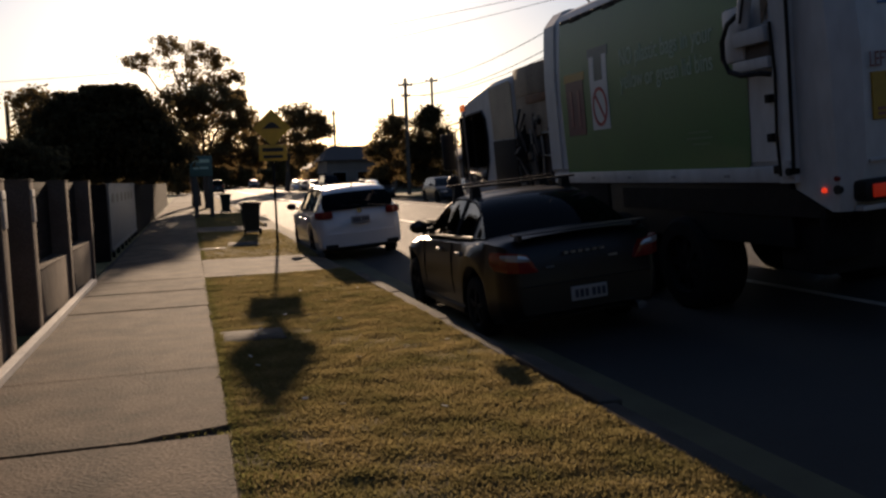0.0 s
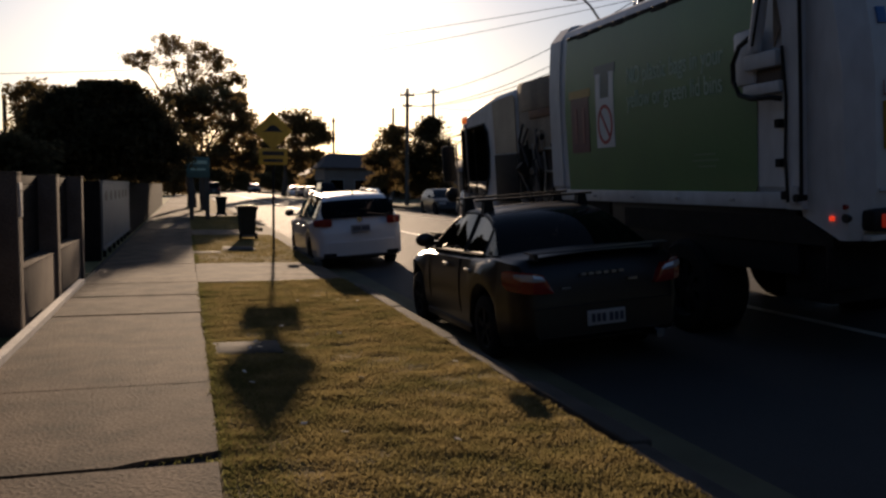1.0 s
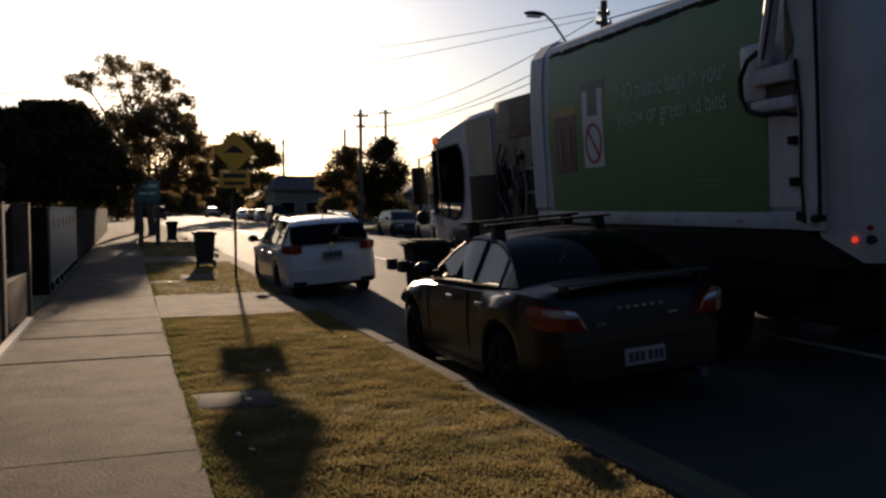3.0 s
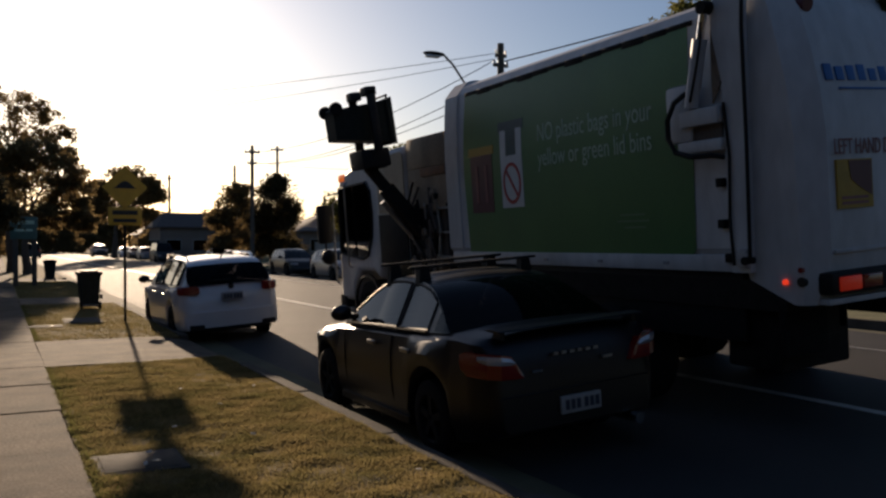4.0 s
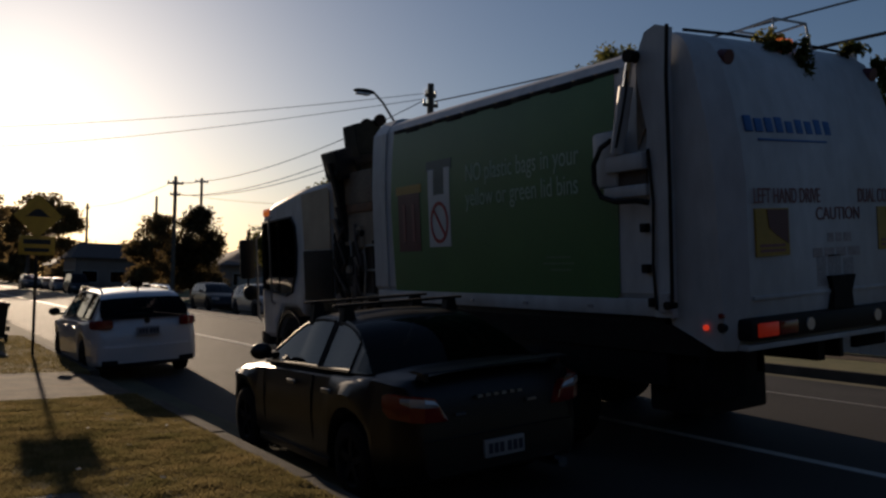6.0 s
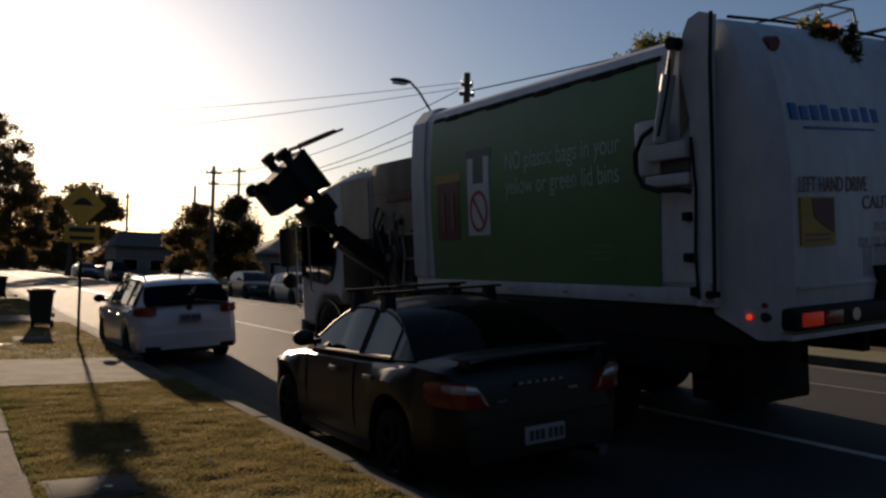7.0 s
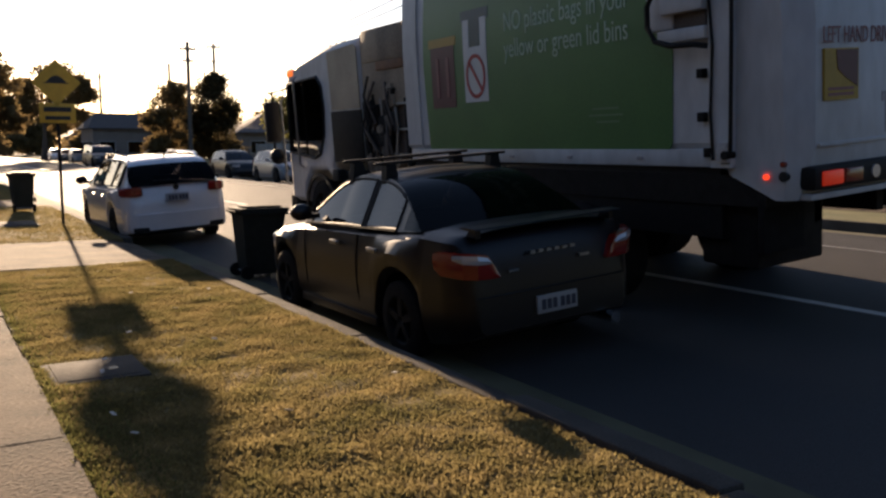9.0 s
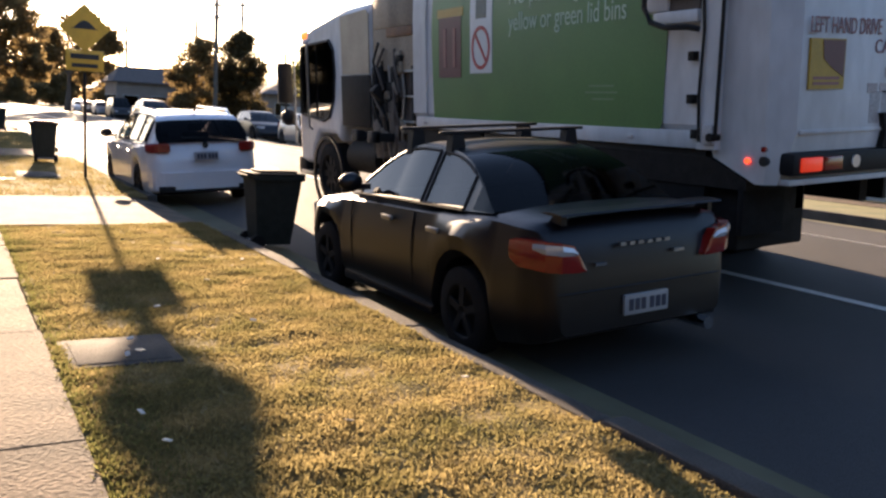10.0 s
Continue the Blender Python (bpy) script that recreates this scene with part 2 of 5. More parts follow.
def lathe(bm, profile, axis_x=True, seg=28):
    """Turns (along, radius) pairs round the x axis."""
    rings = []
    for u, r in profile:
        rings.append([bm.verts.new((u, r * math.cos(k * 2 * math.pi / seg), r * math.sin(k * 2 * math.pi / seg))) for k in range(seg)])
    fs = []
    for p, q in zip(rings[:-1], rings[1:]):
        for k in range(seg):
            fs.append(bm.faces.new((p[k], p[(k + 1) % seg], q[(k + 1) % seg], q[k])))
    bmesh.ops.recalc_face_normals(bm, faces=fs)
    return bm


def mesh_of(name, bm, mat, smooth=None):
    me = bpy.data.meshes.new(name)
    bm.to_mesh(me)
    bm.free()
    me.materials.append(mat)
    if smooth:
        me.shade_smooth()
        me.set_sharp_from_angle(angle=radians(smooth))
    return me


def part(name, bm, mat, parent=None, label="", smooth=40):
    ob = new(name, mesh_of(name, bm, mat, smooth))
    ob.parent = parent
    return tagged(ob, label) if label else ob


def thing(name, label, category, at=None, group="", kind=""):
    ob = new(name)
    ob.empty_display_size = 0.2
    if at is not None:
        ob.matrix_basis = at
    return tagged(ob, label, category, group, kind)


def structure(name, bm, mat, label, category="ground", smooth=None):
    return tagged(part(name, bm, mat, None, "", smooth), label, category, "", "structure")


def flowing(table, s, reach=0.07):
    """A softened reading of the table, exact at its ends."""
    lo, hi = table[0][0], table[-1][0]
    r = min(reach, max(0.0, s - lo), max(0.0, hi - s))
    return sum(interp(table, s + r * k) for k in (-1, -0.5, 0, 0.5, 1)) / 5


def interp(table, s):
    for (a, u), (b, v) in zip(table[:-1], table[1:]):
        if s <= b:
            f = 0 if b == a else max(0.0, (s - a) / (b - a))
            return u + (v - u) * f
    return table[-1][1]


# ---- ground, road, kerbs ----
PATH_L, PATH_R, KERB_L, KERB_R, ROAD_Z = -0.61, 0.98, 3.2, 3.35, -0.13
FAR_KERB = 15.9


def grid_sheet(x0, x1, y0, y1, nx, ny, z, amp=0.0):
    bm = bm_new()
    rows = []
    for j in range(ny + 1):
        y = y0 + (y1 - y0) * j / ny
        rows.append([])
        for i in range(nx + 1):
            x = x0 + (x1 - x0) * i / nx
            rows[-1].append(bm.verts.new((x, y, z + amp * lumps(x, y))))
    for j in range(ny):
        for i in range(nx):
            bm.faces.new((rows[j][i], rows[j][i + 1], rows[j + 1][i + 1], rows[j + 1][i]))
    return bm


structure("ground", box(bm_new(), -1500, 1500, -300, 2500, -0.6, -0.2), LAND, "flat dry suburban land reaching to the horizon")
GUTTER_Z, CROWN_X, FALL = -0.25, 9.7, 0.08


def road_z(x):
    """Height of the crowned road."""
    return GUTTER_Z + FALL * (CROWN_X - KERB_R) - FALL * abs(x - CROWN_X)


ROAD_XS = [KERB_R, CROWN_X, FAR_KERB]
structure("road", prism(bm_new(), [(KERB_R, -0.5)] + [(x, road_z(x)) for x in ROAD_XS] + [(FAR_KERB, -0.5)], "y", -40, 600), ASPHALT, "worn dark crowned asphalt two way road", "road")
for x0, x1 in ((7.17, 7.27), (9.71, 9.80)):
    outline = [(x0, road_z(x0) - 0.01), (x0, road_z(x0) + 0.005), (x1, road_z(x1) + 0.005), (x1, road_z(x1) - 0.01)]
    structure("road_line", prism(bm_new(), outline, "y", -30, 300), LINE, "white painted line along the asphalt road", "road marking")
structure("gutter", prism(bm_new(), [(KERB_R, -0.45), (KERB_R, GUTTER_Z + 0.006), (KERB_R + 0.3, GUTTER_Z + 0.03), (KERB_R + 0.3, -0.45)], "y", -40, 300), KERB_M, "grey concrete gutter tray beside the kerb", "gutter")
structure("far_kerb", box(bm_new(), FAR_KERB, FAR_KERB + 0.15, -40, 600, -0.3, 0.0, 0.015), KERB_M, "grey concrete kerb across the road", "kerb")
structure("far_verge", box(bm_new(), FAR_KERB + 0.15, 18.6, -40, 600, -0.3, -0.006), VERGE, "dry grass verge across the road", "verge")
structure("far_footpath", box(bm_new(), 18.6, 20.1, -40, 600, -0.3, 0.004), CONCRETE, "concrete footpath across the road", "footpath")
structure("yards", box(bm_new(), -60, PATH_L - 0.12, -40, 600, -0.3, -0.01), VERGE, "dry lawn behind the fences", "yard")
structure("far_yards", box(bm_new(), 20.1, 90, -40, 600, -0.3, -0.01), VERGE, "dry lawn of the houses across the road", "yard")

def lumps(x, y):
    """Low uneven mounds of the mown turf, metres."""
    a = np.sin(6.1 * x + 2.0 * np.sin(1.9 * y)) * np.sin(13.0 * y + 2.2 * np.sin(2.7 * x))
    b = np.sin(21.0 * y + 4.0 * np.sin(1.3 * x + 0.6 * y)) * np.sin(3.1 * x + 0.9 * y + 1.0)
    c = np.sin(2.3 * x + 0.7 * y) * np.sin(1.9 * y + 0.5)
    return 0.0045 * a + 0.0035 * b + 0.007 * c


DRIVES = ((15.75, 18.9), (28.4, 31.4), (44.5, 47.5))
strip = thing("nature_strip", "dry patchy grass nature strip between footpath and kerb", "grass strip", None, "", "structure")
edges = [-12.0] + [v for d in DRIVES for v in d] + [300.0]
for a, b in zip(edges[0::2], edges[1::2]):
    part("turf", grid_sheet(PATH_R, KERB_L, a, b, 40, 620 if b < 20 else 120, -0.012, 1.0), SOIL, strip, "", 60)
    part("turf_base", box(bm_new(), PATH_R, KERB_L, a, b, -0.3, -0.04), SOIL, strip)

for a, b in DRIVES:
    bm = prism(bm_new(), [(PATH_R + 0.004, 0.0), (PATH_R + 0.004, -0.3), (KERB_R, -0.3), (KERB_R, -0.10), (KERB_L - 0.35, -0.012)], "y", a, b)
    structure("driveway_crossing", bm, CONCRETE, "pale concrete driveway crossing over the nature strip", "driveway")

# ---- grass blades ----
# middle and half sizes of the pit lids, which stay bare
PITS = ((1.34, 10.27, 0.28, 0.28), (1.98, 22.8, 0.35, 0.64), (1.25, 21.7, 0.3, 0.29))


def grass_field(name, boxes, count, seed, hmin, hmax, mat=GRASS):
    rng = np.random.default_rng(seed)
    areas = np.array([(b[1] - b[0]) * (b[3] - b[2]) for b in boxes])
    pick = rng.choice(len(boxes), count, p=areas / areas.sum())
    bx = np.array(boxes)[pick]
    x = bx[:, 0] + rng.random(count) * (bx[:, 1] - bx[:, 0])
    y = bx[:, 2] + rng.random(count) * (bx[:, 3] - bx[:, 2])
    clump = np.sin(x * 9 + 2 * np.sin(y * 3.1)) * np.sin(y * 7.3 + 1.7 * np.sin(x * 4.3)) + 0.6 * np.sin(x * 2.1 + y * 1.3)
    keep = clump + rng.normal(0, 0.8, count) > -1.5
    for cx, cy, hw, hd in PITS:
        keep &= (abs(x - cx) > hw) | (abs(y - cy) > hd)
    x, y, clump = x[keep], y[keep], clump[keep]
    ground = lumps(x, y)
    n = len(x)
    h = (hmin + (hmax - hmin) * rng.random(n)) * (1 + 0.35 * clump)
    ang = rng.random(n) * 6.283
    lean = rng.normal(0, 0.9, (n, 2)) * h[:, None]
    w = 0.006 + 0.006 * rng.random(n)
    v = np.empty((n, 3, 3))
    v[:, 0] = np.stack([x - w * np.cos(ang), y - w * np.sin(ang), ground - 0.02], 1)
    v[:, 1] = np.stack([x + w * np.cos(ang), y + w * np.sin(ang), ground - 0.02], 1)
    v[:, 2] = np.stack([x + lean[:, 0], y + lean[:, 1], ground - 0.01 + h], 1)
    me = bpy.data.meshes.new(name)
    me.from_pydata(v.reshape(-1, 3), [], np.arange(3 * n).reshape(-1, 3))
    me.materials.append(mat)
    return new(name, me)


tagged(grass_field("grass", [(1.01, 3.2, 2.5, 15.72)], 280000, 3, 0.005, 0.022), "short dry yellow green grass on the nature strip", "grass", "", "stuff")
tagged(grass_field("grass", [(1.01, 3.2, -4.0, 2.5)], 90000, 9, 0.005, 0.022), "short dry yellow green grass further back on the nature strip", "grass", "", "stuff")
tagged(grass_field("grass", [(1.02, 3.2, 18.95, 28.3), (1.02, 3.2, 31.5, 44)], 60000, 4, 0.008, 0.03), "short dry grass beyond the driveway crossing", "grass", "", "stuff")
tagged(grass_field("grass", [(0.985, 1.05, 2.5, 15.7), (0.985, 1.05, 19, 28)], 7000, 5, 0.010, 0.03, GRASS_GREEN), "ragged green grass along the footpath edge", "grass", "", "stuff")


tagged(grass_field("grass", [(1.0, 1.32, 2.5, 10.0), (1.0, 1.18, 10.0, 15.7)], 9000, 8, 0.006, 0.022, GRASS_GREEN), "greener short grass beside the footpath", "grass", "", "stuff")
tagged(grass_field("weed", [(0.60, 0.98, 7.03, 7.12)], 40, 6, 0.005, 0.018, GRASS_GREEN), "small dark weed in the footpath joint", "weed", "", "stuff")


# ---- left side: boundary wall, gate, fences ----
def wall_pillar(y, plate):
    t = thing("gate_pillar", "grey rendered square fence pillar beside the footpath", "pillar", pose(-0.88, y, 0), "pillars along the footpath")
    part("shaft", box(bm_new(), -0.17, 0.17, -0.13, 0.13, -0.1, 1.555, 0.012), RENDER_M, t)
    part("cap", box(bm_new(), -0.175, 0.175, -0.135, 0.135, 1.555, 1.575, 0.005), RENDER_M, t)
    if plate:
        p = part("letterbox_plate", box(bm_new(), 0.17, 0.185, -0.09, 0.09, 1.14, 1.47, 0.004), PLATE_M, t, "white letterbox plate")
        part("slot", box(bm_new(), 0.186, 0.19, -0.07, 0.07, 1.38, 1.40), INK_BLACK, p)
        part("mark", box(bm_new(), 0.186, 0.19, -0.05, 0.05, 1.20, 1.28), INK_GREY, p)
    return t


for y, plate in ((-0.6, 0), (2.0, 0), (4.6, 0), (7.2, 0), (10.03, 1), (11.5, 1), (14.12, 0), (16.8, 0)):
    wall_pillar(y, plate)


def wall_bay(a, b):
    t = thing("boundary_wall_bay", "low grey rendered wall with dark slatted infill above", "fence", pose(-0.90, a, 0), "wall bays along the footpath")
    n = b - a
    part("plinth", box(bm_new(), -0.12, 0.165, -0.08, n + 0.08, -0.1, 0.60, 0.01), RENDER_M, t)
    part("coping", box(bm_new(), -0.12, 0.168, -0.08, n + 0.08, 0.60, 0.62, 0.006), RENDER_M, t)
    for k in range(9):
        part("slat", box(bm_new(), -0.06, -0.02, -0.08, n + 0.08, 0.63 + k * 0.103, 0.728 + k * 0.103, 0.004), SLAT_M, t)


for a, b in ((-0.38, 1.78), (2.22, 4.38), (4.82, 6.98), (7.42, 9.81), (11.72, 13.90), (14.34, 16.58)):
    wall_bay(a, b)
gate = thing("pedestrian_gate", "dark slatted pedestrian gate between two rendered pillars", "gate", pose(-1.0, 10.163, 0))
for k in range(10):
    part("board", box(bm_new(), -0.02, 0.02, 0.0 + k * 0.1206, 0.113 + k * 0.1206, 0.012, 1.52, 0.004), SLAT_M, gate)
part("rail", box(bm_new(), -0.05, -0.02, -0.003, 1.203, 0.25, 0.33), SLAT_M, gate)
part("rail", box(bm_new(), -0.05, -0.02, -0.003, 1.203, 1.2, 1.28), SLAT_M, gate)
for k in range(8):
    y = 4.0 + 1.5 * k
    structure("path_edging", box(bm_new(), -0.70, PATH_L - 0.004, y, y + 1.494, -0.1, 0.06, 0.008), PALE, "pale mortar edging strip at the foot of the wall", "edging")

post = thing("gate_post", "dark square steel gate post beside the driveway", "post", pose(-1.0, 20.0, 0))
part("post", box(bm_new(), -0.40, 0.27, -0.12, 0.12, -0.1, 1.52, 0.01), SLAT_M, post)
sg = thing("sliding_gate", "blue grey sheet sliding gate with dark cutouts along the top", "gate", pose(-0.74, 20.3, 0))
part("sheet", box(bm_new(), -0.02, 0.02, 0, 8.3, 0.22, 1.47, 0.006), GATE_M, sg)
part("top_rail", box(bm_new(), -0.035, 0.035, 0, 8.3, 1.47, 1.53, 0.006), GATE_M, sg)
part("bottom_rail", box(bm_new(), -0.035, 0.035, 0, 8.3, 0.16, 0.22, 0.006), GATE_M, sg)
for k in range(6):
    bm = bm_new()
    prism(bm, [(0.9 + k * 1.2 + 0.28 * math.cos(a * math.pi / 8), 1.22 + 0.11 * math.sin(a * math.pi / 8)) for a in range(16)], "x", 0.021, 0.026)
    part("cutout", bm, INK_BLACK, sg)
for k in range(7):
    bm = bm_new()
    lathe(bm, [(-0.03, 0.02), (-0.03, 0.09), (0.03, 0.09), (0.03, 0.02)])
    w = part("roller", bm, DARKSTEEL, sg)
    w.matrix_basis = pose(0.0, 0.5 + k * 1.2, 0.09)
    part("bracket", box(bm_new(), -0.03, 0.03, 0.42 + k * 1.2, 0.58 + k * 1.2, 0.1, 0.2), GATE_M, sg)


def paling_fence(x, y0, y1, h, mat, label, pitch=0.16):
    t = thing("paling_fence", label, "fence", pose(x, y0, 0))
    n = int((y1 - y0) / pitch)
    shared = mesh_of("paling", box(bm_new(), -0.012, 0.012, 0, pitch - 0.012, 0.0, h, 0.003), mat)
    for k in range(n):
        ob = new("paling", shared)
        ob.parent = t
        ob.matrix_basis = pose(0, k * pitch, 0.02 * noise.noise((k * 0.7, x, 3)))
    for z in (0.3, h - 0.3):
        part("rail", box(bm_new(), -0.06, -0.014, 0, y1 - y0, z, z + 0.08), mat, t)
    for k in range(int((y1 - y0) / 2.4) + 1):
        part("post", box(bm_new(), -0.10, -0.014, k * 2.4, k * 2.4 + 0.09, -0.1, h + 0.03), mat, t)


paling_fence(-0.74, 28.8, 42, 1.5, SLAT_M, "dark stained timber paling fence behind the footpath")
paling_fence(-0.74, 42, 66, 1.5, SLAT_M, "weathered dark timber fence further along the footpath", 0.22)
paling_fence(20.5, 38, 62, 1.7, FENCE_W, "pale painted paling fence across the road", 0.25)
paling_fence(20.5, 8, 37, 1.5, FENCE_W, "pale paling fence of a house across the road", 0.3)


# ---- plants ----
def crown_mesh(name, lobes, per_lobe, leaf, mat, seed, clumps=28, spread=0.22):
    """Leaves as small quads in clumps on a set of lobes (x, y, z, rx, ry, rz)."""
    rng = np.random.default_rng(seed)
    quads = []
    for x, y, z, rx, ry, rz in lobes:
        d = rng.normal(0, 1, (clumps, 3))
        d /= np.linalg.norm(d, axis=1)[:, None]
        c = d * (0.45 + 0.55 * rng.random((clumps, 1))) * (rx, ry, rz) + (x, y, z)
        size = spread * (0.6 + 0.9 * rng.random(clumps))
        which = rng.integers(0, clumps, per_lobe)
        p = c[which] + np.clip(rng.normal(0, 0.9, (per_lobe, 3)), -1.35, 1.35) * size[which][:, None] * (rx, ry, rz)
        quads.append(p)
    p = np.concatenate(quads)
    n = len(p)
    a = rng.normal(0, 1, (n, 3))
    a /= np.linalg.norm(a, axis=1)[:, None]
    b = np.cross(a, rng.normal(0, 1, (n, 3)))
    b /= np.linalg.norm(b, axis=1)[:, None]
    s = leaf * (0.6 + 0.8 * rng.random((n, 1)))
    v = np.stack([p - a * s, p - b * s * 0.45, p + a * s, p + b * s * 0.45], 1).reshape(-1, 3)
    me = bpy.data.meshes.new(name)
    me.from_pydata(v, [], np.arange(4 * n).reshape(-1, 4))
    me.materials.append(mat)
    return me


def tree(label, base, trunk_h, trunk_r, lobes, per_lobe, leaf, mat, seed, clumps=28, spread=0.22, kind="tree"):
    t = thing(kind, label, kind, pose(*base))
    bm = bm_new()
    rnd = random.Random(seed)
    p, r = Vector((0, 0, -0.3)), trunk_r
    top = Vector((rnd.uniform(-0.3, 0.3), rnd.uniform(-0.3, 0.3), trunk_h))
    for k in range(5):
        q = Vector((0, 0, -0.3)).lerp(top, (k + 1) / 5) + Vector((rnd.uniform(-0.08, 0.08), rnd.uniform(-0.08, 0.08), 0)) * trunk_h / 4
        rod(bm, p, q, r, r * 0.86, 10)
        p, r = q, r * 0.86
    for x, y, z, rx, ry, rz in lobes:
        e = Vector((x, y, z))
        m = p.lerp(e, 0.5) + Vector((rnd.uniform(-0.3, 0.3), rnd.uniform(-0.3, 0.3), 0.2))
        rod(bm, p, m, r * 0.7, r * 0.45, 7)
        rod(bm, m, e, r * 0.45, r * 0.2, 7)
        for j in range(5):
            f = e + Vector((rnd.uniform(-1, 1) * rx, rnd.uniform(-1, 1) * ry, rnd.uniform(-0.4, 0.9) * rz)) * 0.8
            rod(bm, m.lerp(e, rnd.uniform(0.3, 1)), f, r * 0.2, r * 0.05, 5)
    part("trunk", bm, BARK, t)
    ob = new("crown", crown_mesh("crown", lobes, per_lobe, leaf, mat, seed, clumps, spread))
    ob.parent = t
    return t


tree("big dense dark evergreen tree leaning over the footpath fence", (-1.6, 31.5, 0), 1.8, 0.22,
     [(0, 0, 2.5, 1.5, 1.7, 0.9), (0.9, 0.2, 2.9, 1.4, 1.5, 1.1), (-0.9, 0.2, 2.8, 1.3, 1.6, 1.0), (1.6, 0, 2.6, 0.9, 1.2, 0.9), (0.1, 0, 3.6, 1.5, 1.4, 0.8), (0.8, -0.3, 3.9, 0.8, 0.8, 0.6), (-0.7, 0, 3.7, 1.1, 1.0, 0.75), (-1.7, 0.1, 2.7, 0.9, 1.3, 1.0), (-1.3, 0, 3.3, 0.8, 1.0, 0.8), (-0.5, 0, 4.0, 0.9, 0.9, 0.55), (0.3, 0, 4.15, 0.8, 0.9, 0.5)],
     5200, 0.10, LEAF_DARK, 11, 40, 0.20)
tree("tall sparse gum tree with an open feathery crown", (1.2, 60, 0), 4.6, 0.32,
     [(-3.0, 0, 9.3, 1.0, 1.2, 0.7), (-1.3, 0, 10.1, 1.2, 1.3, 0.8), (0.4, 0.5, 10.0, 1.2, 1.3, 0.8), (1.8, 0, 9.3, 1.0, 1.2, 0.8), (2.6, 0, 8.0, 0.8, 1.0, 0.8), (3.1, 0, 6.8, 0.5, 0.7, 0.9), (-0.4, 0, 8.6, 1.4, 1.3, 0.8), (1.2, 0, 7.8, 1.1, 1.2, 0.8)],
     1500, 0.085, LEAF_GUM, 12, 20, 0.20)
tree("broad brown green street tree in front of the gum", (1.9, 55, 0), 2.6, 0.28,
     [(-1.6, 0, 6.2, 1.7, 1.8, 1.1), (0.2, 0, 6.5, 1.8, 1.8, 1.0), (1.6, 0, 5.6, 1.5, 1.6, 1.1), (2.3, 0.4, 4.2, 1.2, 1.5, 1.1), (-1.8, 0, 4.6, 1.6, 1.6, 1.2), (0.2, 0, 4.4, 1.9, 1.6, 1.2), (2.7, 0, 2.9, 0.9, 1.2, 0.7), (0.8, 0, 3.0, 1.4, 1.4, 0.7)],
     3600, 0.10, LEAF_GUM, 13, 40, 0.17)
tree("rounded garden tree behind a fence", (-7.5, 60, 0), 3.0, 0.28,
     [(-0.9, 0, 6.4, 1.3, 1.3, 1.3), (0.8, 0, 6.2, 1.2, 1.3, 1.2), (-0.6, 0, 4.6, 1.5, 1.4, 1.2), (0.7, 0, 4.2, 1.3, 1.3, 1.1)], 2000, 0.13, LEAF_GUM, 14)
tree("wide street tree far along the road", (12.4, 110, 0), 4.0, 0.4,
     [(-2.6, 0, 7.2, 2.4, 2, 1.9), (1.8, 0, 9.0, 2.6, 2, 1.9), (4.4, 0, 7.6, 1.8, 2, 1.7), (0, 0, 5.8, 3.4, 2, 1.7), (3.2, 0, 4.4, 2.4, 2, 1.4)], 3600, 0.2, LEAF_GUM, 15)
tree("round street tree across the road", (15.9, 68, 0), 2.2, 0.22,
     [(0, 0, 4.3, 1.3, 1.2, 1.3), (0.6, 0, 5.3, 1.0, 1, 0.8), (-0.7, 0, 3.6, 1.1, 1, 0.9), (0.3, 0, 2.3, 1.3, 1.2, 1.0), (-0.6, 0, 1.4, 1.3, 1.2, 0.8)], 2400, 0.12, LEAF_GUM, 16)
tree("dense dark round tree across the road", (19.6, 70, 0), 2.2, 0.26,
     [(0, 0, 4.6, 1.9, 1.8, 1.7), (0.2, 0, 6.1, 1.1, 1.2, 1.0), (-1.2, 0, 4.0, 1.2, 1.2, 1.2), (1.2, 0, 4.0, 1.2, 1.2, 1.2), (0, 0, 3.0, 1.8, 1.4, 0.8), (-0.6, 0, 1.6, 1.7, 1.4, 0.9), (0.8, 0, 1.4, 1.7, 1.4, 0.9)], 3600, 0.12, LEAF_DARK, 17, 36)
tree("green garden tree behind the pale fence", (24.8, 66, 0), 2.4, 0.25,
     [(-1.0, 0, 4.2, 1.6, 1.5, 1.4), (1.2, 0, 4.4, 1.6, 1.5, 1.6), (0.2, 0, 3.0, 2.0, 1.5, 1.0)], 2600, 0.13, LEAF_GREEN, 18)
tree("large green tree behind the houses across the road", (25.6, 58, 0), 5.0, 0.35,
     [(-0.6, 0, 7.3, 1.6, 1.6, 0.9), (1.4, 0, 7.9, 1.7, 1.6, 0.9), (0.4, 0, 6.2, 2.4, 1.8, 1.2), (2.8, 0, 6.6, 1.5, 1.5, 1.2)], 2600, 0.13, LEAF_GREEN, 19)
tree("tall leafy tree behind the truck across the road", (25.8, 29.9, 0), 7.0, 0.35,
     [(-0.2, 0, 10.6, 1.2, 1.1, 0.8), (-1.3, 0, 9.8, 1.1, 1.1, 0.8), (1.0, 0, 10.3, 1.2, 1.1, 0.8), (0, 0, 8.8, 2.0, 1.4, 1.1)], 2600, 0.10, LEAF_GREEN, 20)
tree("bushy green tree in a yard across the road", (27.0, 19.5, 0), 4.0, 0.3,
     [(-0.9, 0, 7.3, 0.9, 0.9, 0.8), (0.2, 0, 6.6, 1.3, 1.2, 1.1), (1.0, 0, 5.4, 1.3, 1.2, 1.1)], 2600, 0.09, LEAF_GREEN, 21)
hedge_rng = random.Random(5)
